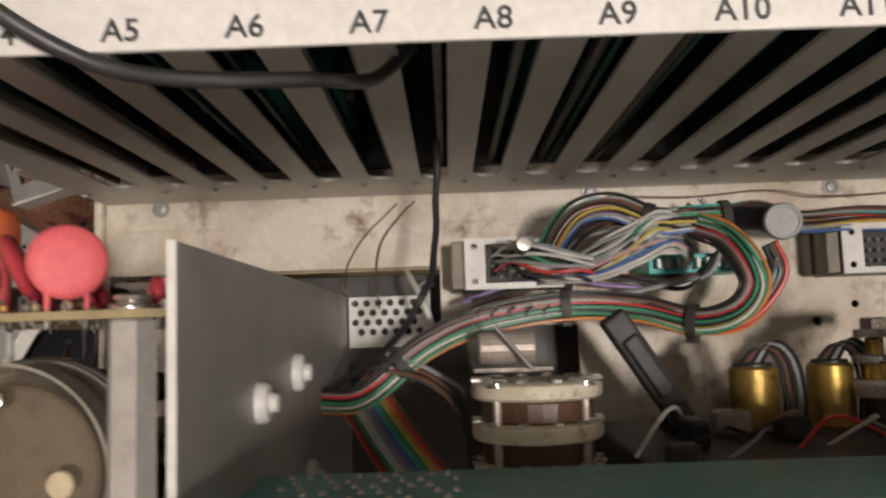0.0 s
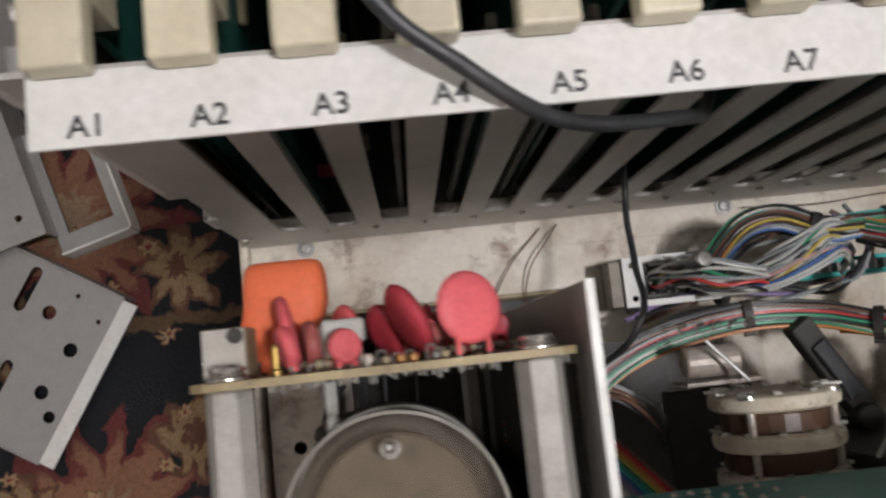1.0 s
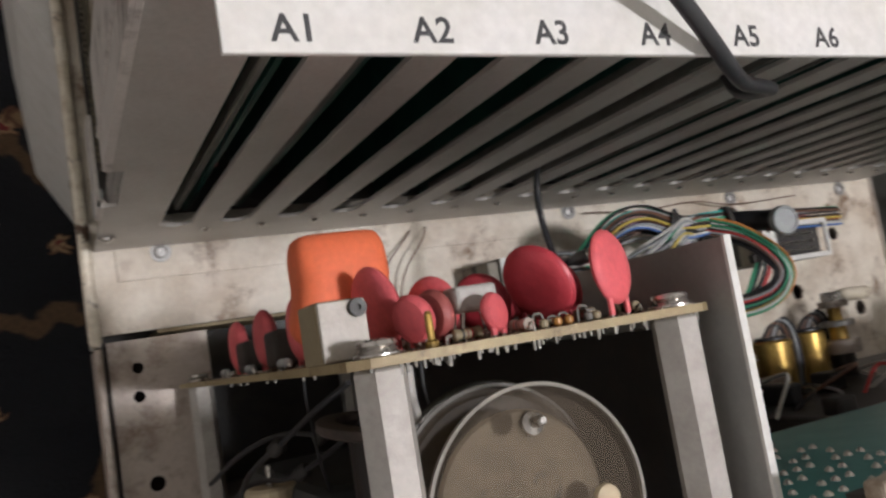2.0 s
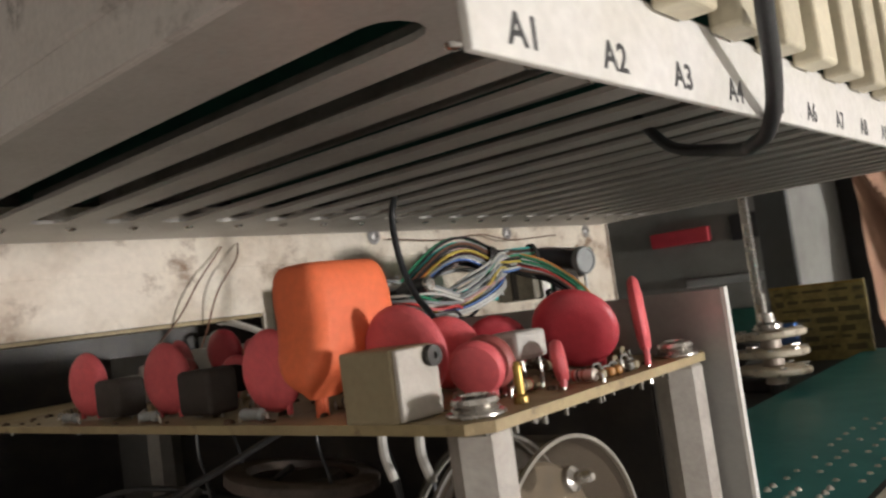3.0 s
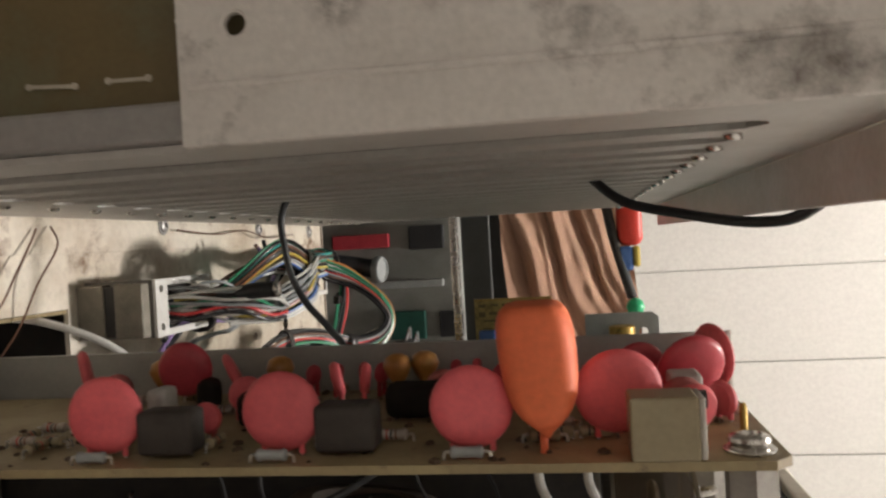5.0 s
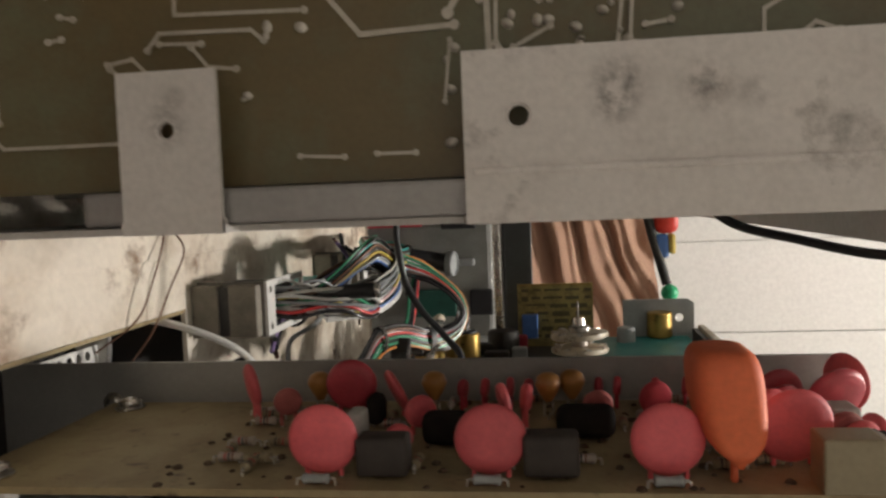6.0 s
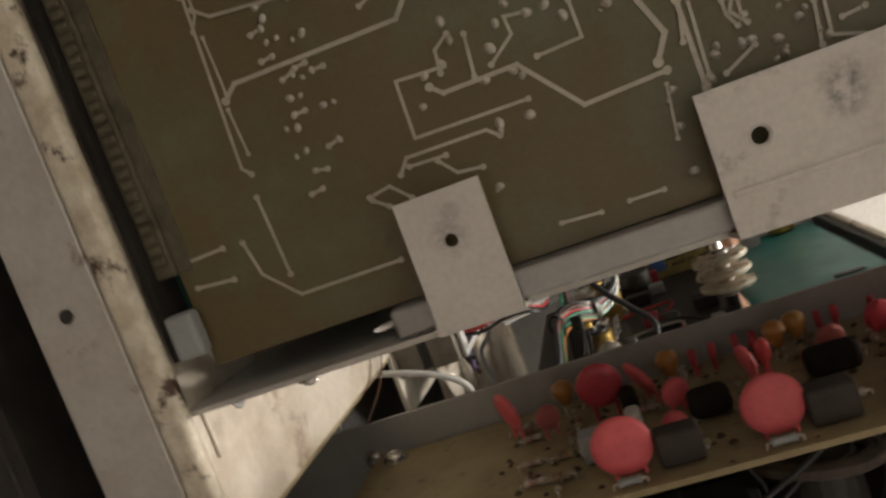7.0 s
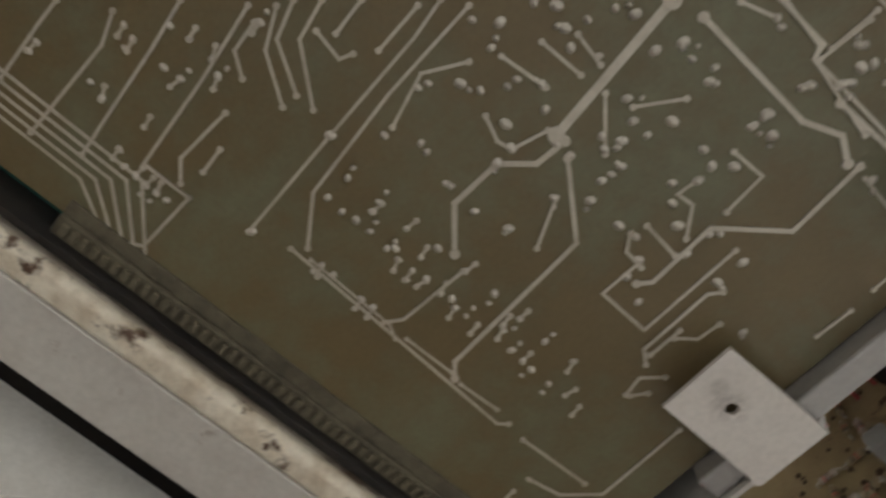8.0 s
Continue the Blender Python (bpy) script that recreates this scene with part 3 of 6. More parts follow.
for i in range(5):                       # the bundle round the corner by the edge connector
    o = 0.0021 * i
    track((0.192, -0.212 + o), (0.147 - o * 1.2, -0.2128 + o), (0.139 - o * 1.4, -0.2185))
track((0.1275, -0.2010), (0.1290, -0.2163), (0.1326, -0.2185))
track((0.1275, -0.2010), (0.1385, -0.2011), (0.1387, -0.1789), (0.1397, -0.1620))
track((0.1597, -0.2111), (0.1574, -0.1866), (0.1590, -0.1797))
track((0.1698, -0.2058), (0.1690, -0.1910), (0.1685, -0.1851))
track((0.1493, -0.2082), (0.1495, -0.1805), (0.1501, -0.1695))
track((0.1305, -0.1996), (0.1334, -0.1951), (0.1316, -0.1815))
track((0.1283, -0.1945), (0.1283, -0.1883))
track((0.1140, -0.1988), (0.1133, -0.1715), (0.1125, -0.1462), (0.1131, -0.1381))
track((0.1026, -0.1935), (0.1089, -0.1830), (0.1096, -0.1574), (0.1085, -0.1356))
track((0.1051, -0.1622), (0.1074, -0.1507), (0.1020, -0.1432))
track((0.1237, -0.1732), (0.1325, -0.1666), (0.1356, -0.1586))
track((0.1229, -0.1696), (0.1320, -0.1635), (0.1338, -0.1557))
track((0.1188, -0.1697), (0.1287, -0.1607), (0.1297, -0.1523))
track((0.1328, -0.1739), (0.1370, -0.1705), (0.1371, -0.1638))
track((0.1272, -0.1574), (0.1208, -0.1587), (0.1194, -0.1562))
track((0.1241, -0.1554), (0.1241, -0.1475))
track((0.1161, -0.1526), (0.1156, -0.1416))
track((0.0804, -0.1428), (0.0816, -0.1115), w=0.0021)
track((0.0792, -0.1743), (0.0862, -0.1660), (0.0852, -0.1544), (0.0795, -0.1494), (0.0784, -0.1426), w=0.0013)
track((0.0758, -0.1447), (0.0626, -0.1562), (0.0632, -0.1931), (0.0605, -0.1963), w=0.0011)
track((0.0930, -0.1488), (0.0881, -0.1510), (0.0850, -0.1505), (0.0823, -0.1431))
track((0.0677, -0.1623), (0.0720, -0.1519))
track((0.0804, -0.1960), (0.0777, -0.1927), (0.0755, -0.1759))
track((0.1052, -0.1959), (0.0463, -0.1986), (0.0445, -0.1969), w=0.0008)
track((0.1006, -0.1951), (0.0791, -0.1957), (0.0761, -0.1975), w=0.0006)
track((0.0743, -0.1959), (0.0619, -0.1956), w=0.0006)
track((0.0587, -0.1965), (0.0487, -0.1959), w=0.0006)
track((0.0754, -0.1101), (0.0483, -0.1114), (0.0410, -0.1085), (0.0361, -0.1114), w=0.0013)
track((0.0668, -0.0990), (0.0565, -0.1004), (0.0554, -0.1026), (0.0380, -0.1059))
track((0.0546, -0.1020), (0.0533, -0.0919))
track((0.0734, -0.1296), (0.0671, -0.1221))
track((0.0395, -0.1978), (0.0217, -0.1970))
track((0.0315, -0.2047), (0.0237, -0.2031), (0.0168, -0.1963), (0.0167, -0.1729))
track((0.0317, -0.2185), (0.0319, -0.2095))
track((0.0256, -0.2185), (0.0247, -0.2097))
track((0.0332, -0.1665), (0.0361, -0.1641), (0.0357, -0.1468), (0.0337, -0.1445))
track((0.0342, -0.1642), (0.0338, -0.1562))
track((0.0333, -0.1582), (0.0297, -0.1552), (0.0290, -0.1499))
track((0.0311, -0.1744), (0.0319, -0.1696), (0.0281, -0.1659))
track((0.0303, -0.1740), (0.0280, -0.1711))
track((0.0505, -0.1511), (0.0512, -0.1607), (0.0392, -0.1610), (0.0385, -0.1368))
track((0.0477, -0.1546), (0.0456, -0.1523), (0.0455, -0.1367), (0.0335, -0.1269), (0.0341, -0.1103), w=0.0011)
track((0.0464, -0.1453), (0.0549, -0.1445))
track((0.0494, -0.1515), (0.0540, -0.1510), (0.0562, -0.1477))
track((0.0473, -0.1414), (0.0514, -0.1357), (0.0551, -0.1361), (0.0544, -0.1317))
track((0.0456, -0.1325), (0.0459, -0.1232), (0.0534, -0.1234))
track((0.0284, -0.1045), (0.0459, -0.1048), w=0.0012)
track((0.0284, -0.0829), (0.0367, -0.0820))
track((0.0296, -0.1003), (0.0328, -0.0940))
track((0.0316, -0.1112), (0.0211, -0.1124), w=0.0006)
track((0.0129, -0.1388), (0.0124, -0.1307), w=0.0007)
track((0.0127, -0.1248), (0.0126, -0.1179), w=0.0007)
track((0.0428, -0.0972), (0.0400, -0.0971), (0.0373, -0.0958))
track((0.0320, -0.0783), (0.0325, -0.0741))
track((0.0700, -0.0994), (0.0560, -0.0997), (0.0555, -0.1025), (0.0305, -0.1033))
track((0.0545, -0.0994), (0.0537, -0.0901))
track((0.0589, -0.0885), (0.0436, -0.0887))
track((0.0506, -0.0795), (0.0296, -0.0808), (0.0269, -0.0730))
track((0.0496, -0.0849), (0.0438, -0.0856))
track((0.0453, -0.0943), (0.0382, -0.0946))
track((0.0436, -0.0739), (0.0387, -0.0741))
track((0.0724, -0.1041), (0.0655, -0.1019))
track((0.0847, -0.1316), (0.0942, -0.1318))
track((0.0832, -0.1279), (0.0902, -0.1266))
track((0.0880, -0.1374), (0.0981, -0.1385))
track((0.0710, -0.1394), (0.0790, -0.1311))
track((0.0441, -0.0628), (0.0410, -0.0630), (0.0408, -0.0468), w=0.0012)
track((0.0285, -0.0594), (0.0332, -0.0593), (0.0378, -0.0513))
track((0.0284, -0.0544), (0.0306, -0.0513), (0.0291, -0.0476))
track((0.0439, -0.0766), (0.0391, -0.0765), (0.0368, -0.0746))
track((0.0449, -0.0917), (0.0432, -0.0950), (0.0402, -0.0964), (0.0372, -0.0940))
track((0.0475, -0.0872), (0.0432, -0.0871), (0.0414, -0.0857))
pads(0.0012, 0.1136, -0.1984, 0.1133, -0.1715, 0.1006, -0.1473, 0.0970, -0.1617, 0.0900, -0.1640, 0.1062, -0.1531, 0.1053, -0.1645, 0.0821, -0.1647, 0.0969, -0.1458, 0.0891, -0.1475, 0.0853, -0.1406, 0.0793, -0.1440)
pads(0.0012, 0.0757, -0.1439, 0.0852, -0.1503, 0.0852, -0.1544, 0.0931, -0.1398, 0.0889, -0.1375, 0.0895, -0.1292, 0.0846, -0.1270, 0.0906, -0.1236, 0.0927, -0.1273, 0.0882, -0.1190, 0.0848, -0.1174, 0.0965, -0.1254)
pads(0.0012, 0.0999, -0.1276, 0.1023, -0.1342, 0.1065, -0.1371, 0.1005, -0.1386, 0.0749, -0.1154, 0.0716, -0.1165, 0.0674, -0.1149, 0.0663, -0.1173, 0.0753, -0.1292, 0.0715, -0.1315, 0.0676, -0.1317, 0.0660, -0.1268)
pads(0.0012, 0.0704, -0.1356, 0.0717, -0.1389, 0.0670, -0.1392, 0.0678, -0.1437, 0.0667, -0.1480, 0.0776, -0.1197, 0.0544, -0.1181, 0.0541, -0.1150, 0.0505, -0.1168, 0.0530, -0.1073, 0.0514, -0.0960, 0.0479, -0.0982)
pads(0.0012, 0.0482, -0.1024, 0.0578, -0.1268, 0.0543, -0.1280, 0.0574, -0.1352, 0.0542, -0.1317, 0.0545, -0.1380, 0.0511, -0.1253, 0.0504, -0.1406, 0.0447, -0.1378, 0.0449, -0.1436, 0.0589, -0.1481, 0.0548, -0.1476)
pads(0.0012, 0.0510, -0.1507, 0.0501, -0.1548, 0.0355, -0.1376, 0.0360, -0.1438, 0.0445, -0.1573, 0.0747, -0.1629, 0.0724, -0.1523)
pads(0.00095, 0.1676, -0.1946, 0.1555, -0.1942, 0.1521, -0.1956, 0.1425, -0.1947, 0.1458, -0.1822, 0.1421, -0.1819, 0.1533, -0.1817, 0.1560, -0.1805, 0.1492, -0.1748, 0.1449, -0.1745, 0.1395, -0.1747, 0.1368, -0.1767)
pads(0.00095, 0.1363, -0.1631, 0.1440, -0.2044, 0.1413, -0.2044, 0.1385, -0.2045, 0.1358, -0.2048, 0.1332, -0.2047, 0.1308, -0.2046, 0.1061, -0.1820, 0.1021, -0.1825, 0.0988, -0.1820, 0.0952, -0.1820, 0.0903, -0.1826)
pads(0.00095, 0.0870, -0.1829, 0.0833, -0.1829, 0.0799, -0.1825, 0.0757, -0.1829, 0.0714, -0.1834, 0.0684, -0.1833, 0.0653, -0.1832, 0.0601, -0.1829, 0.0561, -0.1829, 0.0526, -0.1833, 0.0499, -0.1836, 0.0449, -0.1837)
pads(0.00095, 0.0404, -0.1833, 0.0363, -0.1833, 0.1055, -0.1761, 0.0972, -0.1757, 0.0900, -0.1765, 0.0825, -0.1756, 0.0750, -0.1756, 0.0674, -0.1755, 0.0597, -0.1763, 0.0523, -0.1767, 0.0447, -0.1761, 0.0974, -0.1783)
pads(0.00095, 0.0890, -0.1814, 0.0839, -0.1794, 0.0731, -0.1823, 0.0614, -0.1797, 0.0981, -0.1946, 0.0950, -0.1947, 0.0872, -0.1951, 0.0842, -0.1950)
pads(0.0012, 0.0505, -0.0843, 0.0465, -0.0833, 0.0505, -0.0952, 0.0468, -0.0964, 0.0472, -0.1012, 0.0522, -0.1060, 0.0543, -0.1175, 0.0501, -0.1165, 0.0540, -0.1145, 0.0469, -0.0748, 0.0420, -0.0726, 0.0387, -0.0741)
pads(0.0012, 0.0347, -0.0730, 0.0474, -0.0780, 0.0299, -0.0812, 0.0349, -0.0852, 0.0390, -0.0862, 0.0324, -0.0897, 0.0294, -0.0892, 0.0386, -0.0943, 0.0339, -0.0943, 0.0339, -0.0961, 0.0337, -0.1012, 0.0297, -0.1032)
pads(0.0012, 0.0232, -0.1113, 0.0303, -0.1105, 0.0509, -0.0776, 0.0655, -0.1019, 0.0431, -0.0685, 0.0241, -0.1481, 0.0140, -0.1115)
DUSTY = material("dusty_phenolic", (0.115, 0.1, 0.066), 0.8, 0.0, (0.05, 0.042, 0.03), 160, 0.8, 900, 0.3)
part("edge_connector", bm_box(-0.0016, 0.0055, 0.03, 0.146, -0.2264, -0.2212, 0.0006), DUSTY, side, "dusty dark edge connector with rows of pins")
part("connector_lip", bm_box(-0.0007, 0.004, 0.03, 0.146, -0.2212, -0.2176, 0.0003), DUSTY, side)
GRIMY = material("grimy_contact", (0.15, 0.128, 0.085), 0.6, 0.2, (0.1, 0.085, 0.06), 160, 0.6, 900, 0.2)
for i in range(44):
    part("contact", bm_box(-0.0028, -0.0016, 0.0332 + 0.00255 * i, 0.0346 + 0.00255 * i, -0.2250, -0.2222, 0.0003), GRIMY, side)

# ---- the black signal cable ----
cable = thing("black_cable", (0.139, 0.002, -0.053), "black rubber cable looped over the strip into a slot", "cable")
part("upper_run", bm_tube([(0.040, 0.045, 0.022), (0.048, 0.022, 0.0175), (0.056, 0.008, 0.0125), (0.063, -0.0005, 0.0098), (0.072, -0.0068, 0.0068), (0.080, -0.0120, 0.0035), (0.088, -0.0152, -0.001), (0.097, -0.0155, -0.007), (0.108, -0.0145, -0.0125), (0.120, -0.012, -0.0215), (0.129, -0.007, -0.038), (0.137, 0.004, -0.050)], 0.0015, 12), BLACK, cable, smooth=True)
part("lower_run", bm_tube([(0.141, 0.005, -0.146), (0.141, -0.005, -0.150), (0.140, -0.015, -0.149), (0.140, -0.025, -0.147), (0.139, -0.034, -0.142), (0.138, -0.043, -0.134), (0.134, -0.051, -0.128), (0.128, -0.060, -0.136), (0.116, -0.070, -0.165), (0.1, -0.080, -0.182)], 0.0012, 10), BLACK, cable, smooth=True)

# ---- the capacitor board ----
BT = -0.0544                               # its component face
board = thing("capacitor_board", (0.054, BT, -0.12), "pale amber circuit board held on hexagonal metal pillars", "circuit board")
part("board", bm_sheet([(0.0175, -0.0225), (0.0205, -0.0195), (0.088, -0.0195), (0.091, -0.0215), (0.091, -0.231), (0.0175, -0.231)], [], 0.0016, Matrix.Translation((0, BT - 0.0016, 0)) @ XZ), FR4_LIGHT, board)
for x, z in ((0.0240, -0.0255), (0.0838, -0.0235), (0.0240, -0.222), (0.0838, -0.222)):
    bm = bm_lathe([(0.0042, 0), (0.0046, 0.0006), (0.0046, 0.1435), (0.0042, 0.144)], 6, None, along((x, BT - 0.0018 - 0.144, z), (0, 1, 0)))
    part("pillar", bm, PILLAR, board, "hexagonal metal pillar")
    s = bm_cyl((x, BT, z), (0, 1, 0), 0.0044, 0.0007, 20, 0.0002)
    bm_lathe([(0.0034, 0.0007), (0.0036, 0.0012), (0.003, 0.0015), (0.0036, 0.0019), (0.0034, 0.0026), (0.0022, 0.003), (0.002, 0.0022), (0, 0.0021)], 18, s, along((x, BT, z), (0, 1, 0)))
    part("screw", s, STEEL, board, smooth=True)
rng = random.Random(11)
bm = bmesh.new()
for i in range(60):                       # clipped leads under the board
    x, z = rng.uniform(0.02, 0.089), rng.uniform(-0.19, -0.0215) if i > 34 else -0.0215 - 0.0015 * rng.random()
    bm_box(x, x + 0.0005, BT - 0.0022 - 0.0012 * rng.random(), BT - 0.0016, z, z + 0.0005, 0, bm)
tagged(part("lead_stubble", bm, SHELL, board), kind="stuff")


def legs(base, x, z, gap, axis, top, r=0.0003):
    for s in (-1, 1):
        dx, dz = (s * gap / 2, 0) if axis == "x" else (0, s * gap / 2)
        part("lead", bm_tube([(x + dx, BT, z + dz), (x + dx * 1.05, (BT + top) / 2, z + dz * 1.05), (x + dx * 0.9, top, z + dz * 0.9)], r, 6, 2), SOLDER, base)


def disc_cap(x, z, r, mat, turn=0.0, lean=0.0, thick=0.0034, lift=0.0008, word="pink"):
    """A dipped disc capacitor on two legs; turn: degrees about the upright of the board, lean: about the line of its legs."""
    c = thing("disc_capacitor", (x, BT, z), word + " dipped ceramic disc capacitor standing on two leads", "capacitor", "disc capacitors on the board")
    m = Matrix.Translation((x, BT + lift + r, z)) @ Matrix.Rotation(radians(turn), 4, "Y") @ Matrix.Rotation(radians(lean), 4, "Z")
    h = thick / 2
    b = bm_lathe([(0, -h * 0.9), (r * 0.5, -h), (r * 0.86, -h * 0.8), (r * 0.97, -h * 0.35), (r, 0), (r * 0.97, h * 0.35), (r * 0.86, h * 0.8), (r * 0.5, h), (0, h * 0.9)], 28, None, m @ Vector((1, 0, 0)).to_track_quat("Z", "Y").to_matrix().to_4x4())
    part("body", b, mat, c, smooth=True)
    gap = r * 0.95
    for s in (-1, 1):
        p = m @ Vector((0, -r * 0.9, s * gap / 2))
        part("dipped_leg", bm_tube([tuple(m @ Vector((0, -r * 0.72, s * gap / 2))), tuple(p), (p.x, BT + 0.0004, p.z)], 0.0006, 7, 3), mat, c, smooth=True)
        part("lead", bm_tube([(p.x, BT + 0.0008, p.z), (p.x, BT - 0.003, p.z)], 0.0003, 6, 1), SOLDER, c)


for z in (-0.0730, -0.1090, -0.1450):
    disc_cap(0.0252, z, 0.0076, PINK, 4, 0)
disc_cap(0.0330, -0.0465, 0.0082, PINK, 8, 10)
disc_cap(0.0715, -0.0235, 0.0072, PINK, -62, 3, 0.0026, 0.0022)
disc_cap(0.0595, -0.0300, 0.0078, RED, 20, 24, word="dark red")
disc_cap(0.0468, -0.0258, 0.0036, PINK, -58, 5, 0.0024)
disc_cap(0.0345, -0.0330, 0.0046, PINK, 22, 14)
disc_cap(0.0392, -0.0345, 0.0048, BROWNISH, 16, 4, word="brownish pink")
disc_cap(0.0455, -0.0485, 0.0066, PINK, 25, 4)
disc_cap(0.0545, -0.0440, 0.0062, RED, 35, 20, word="dark red")
disc_cap(0.0700, -0.0400, 0.0062, RED, 12, 8, word="dark red")
disc_cap(0.0662, -0.1490, 0.0068, RED, 6, 4, lift=0.004, word="deep red")
disc_cap(0.0700, -0.1780, 0.0060, PINK, -58, 10, 0.0028, 0.004)
disc_cap(0.0695, -0.1375, 0.0062, PINK, -66, 24, 0.0026, 0.002)
disc_cap(0.0560, -0.1290, 0.0042, PINK, 30, 8, lift=0.002)
disc_cap(0.0400, -0.1315, 0.0034, PINK, 10, 0)
disc_cap(0.0600, -0.1085, 0.0042, PINK, -74, 12, 0.0026, 0.004)
disc_cap(0.0640, -0.1030, 0.0036, PINK, -76, -8, 0.0026, 0.004)
disc_cap(0.0640, -0.1660, 0.0038, BROWNISH, 20, 10, lift=0.003, word="brownish red")
disc_cap(0.0720, -0.0700, 0.0045, RED, 20, 6, word="dark red")
disc_cap(0.0660, -0.0850, 0.0040, BROWNISH, 12, 10, lift=0.001, word="brownish red")
for i, z in enumerate((-0.1210, -0.1150, -0.1080, -0.1030, -0.0840, -0.0790, -0.0690, -0.0610)):
    disc_cap(0.0800 + 0.001 * (i % 3), z, 0.0027, RED, 75 + 6 * (i % 3), 5 * (i % 2), 0.0022, 0.0035, "small red")

# the large orange capacitor: rounded block with a drawn-in foot
cap = thing("film_capacitor", (0.0315, BT, -0.0608), "large orange dipped film capacitor with a tapered foot", "capacitor")
bm = bmesh.new()
rings = []
for y, s in ((-0.0512, 0.10), (-0.0502, 0.2), (-0.0490, 0.4), (-0.0477, 0.6), (-0.0461, 0.76), (-0.0441, 0.88), (-0.0415, 0.96), (-0.038, 1.0), (-0.0342, 1.0), (-0.0319, 0.97), (-0.0303, 0.91), (-0.0292, 0.83), (-0.0285, 0.72), (-0.0282, 0.56), (-0.0281, 0.3)):
    row = []
    for i in range(32):
        a = i * math.pi / 16
        c, d = math.cos(a), math.sin(a)
        e = 0.47
        row.append(bm.verts.new((0.0312 + 0.52 * min(0.0, y + 0.0400) + s ** 0.5 * 0.0097 * math.copysign(abs(c) ** e, c), y, -0.0600 - 0.09 * (y + 0.045) + s * 0.0071 * math.copysign(abs(d) ** e, d))))
    rings.append(row)
for a, b in zip(rings, rings[1:]):
    for i in range(32):
        bm.faces.new((a[i], a[(i + 1) % 32], b[(i + 1) % 32], b[i]))
bm.faces.new(rings[0][::-1]), bm.faces.new(rings[-1])
body = part("body", bm, ORANGE, cap, smooth=True)
for dx in (-0.0055, 0.0055):
    part("lead", bm_tube([(0.0255 + dx * 0.1, -0.0505, -0.0602), (0.0252 + dx * 0.1, -0.0525, -0.0602), (0.0252 + dx * 0.12, BT - 0.002, -0.0602)], 0.0007, 8, 3), ORANGE, cap)

trim = thing("trimmer", (0.022, BT, -0.039), "tan box trimmer with white face and black screw", "trimmer")
part("body", bm_box(0.0172, 0.0262, BT, -0.0437, -0.0455, -0.0342, 0.0005), TAN_BOX, trim)
face = part("face", bm_box(0.0174, 0.0260, BT + 0.0002, -0.0439, -0.0342, -0.0332, 0.0003), material("dusty_white_plastic", (0.5, 0.47, 0.42), 0.5, 0.0, (0.36, 0.32, 0.27), 150, 0.6), trim)
part("adjuster", bm_lathe([(0.0016, 0), (0.0016, 0.0011), (0.0005, 0.0011), (0.0005, 0.0006), (0, 0.0006)], 14, None, along((0.0243, -0.0455, -0.0332), (0, 0, 1))), BLACK_MATT, face)

pin = thing("test_pin", (0.0335, BT, -0.0245), "small yellow test pin beside the screw", "test pin")
part("post", bm_lathe([(0.0012, 0), (0.0012, 0.001), (0.0007, 0.0014), (0.0007, 0.0055), (0.0004, 0.0062), (0, 0.0062)], 12, None, along((0.0335, BT, -0.0245), (0, 1, 0))), GOLD, pin)

PALE = material("pale_grey_moulding", (0.5, 0.49, 0.46), 0.55, 0.0, (0.36, 0.34, 0.31), 150, 0.6, 800, 0.1)
pale = thing("pale_block", (0.049, BT, -0.041), "pale grey moulded block capacitor", "capacitor")
part("body", bm_box(0.0420, 0.0505, -0.0492, -0.0444, -0.0362, -0.0300, 0.0008), PALE, pale)
for dz in (-0.0018, 0.0018):
    legs(pale, 0.0462, -0.0331 + dz, 0.006, "x", -0.0490, 0.0004)

DUSTED = material("dusty_brown_moulding", (0.052, 0.042, 0.036), 0.75, 0.0, (0.032, 0.026, 0.022), 130, 0.6, 900, 0.15)
for x, z, w, h, word, mat in ((0.0262, -0.1320, 0.0112, 0.0092, "dusty brown grey", DUSTED), (0.0265, -0.0965, 0.0116, 0.0096, "dusty brown grey", DUSTED), (0.0475, -0.1215, 0.0112, 0.0085, "black", MOULD),
                              (0.0530, -0.0885, 0.0140, 0.0085, "black", MOULD), (0.0640, -0.1420, 0.0050, 0.0090, "black", MOULD), (0.040, -0.1530, 0.007, 0.0085, "grey", GREY_P), (0.0400, -0.1410, 0.004, 0.011, "grey", PALE)):
    k = thing("block_component", (x, BT, z), word + " moulded rectangular component on the board", "component", "moulded blocks on the board")
    part("body", bm_box(x - 0.0035, x + 0.0035, BT + 0.0007, BT + h, z - w / 2, z + w / 2, 0.0024 if mat is MOULD else 0.0011, None, pose(0, 0, 0), 3), mat, k, smooth=True)
    legs(k, x, z, w * 0.7, "z", BT + 0.001)
for x, z in ((0.0765, -0.1285), (0.0770, -0.0912), (0.0775, -0.1610), (0.0740, -0.0975)):
    k = thing("bead_capacitor", (x, BT, z), "amber tantalum bead capacitor on two leads", "capacitor", "amber beads")
    part("bead", bm_lathe([(0, -0.0040), (0.001, -0.0038), (0.0026, -0.0014), (0.0036, 0.0009), (0.0029, 0.0030), (0.0014, 0.0039), (0, 0.0040)], 18, None, along((x, BT + 0.0078, z), (0, 1, 0))), AMBER, k, smooth=True)
    legs(k, x, z, 0.0022, "z", BT + 0.0045)
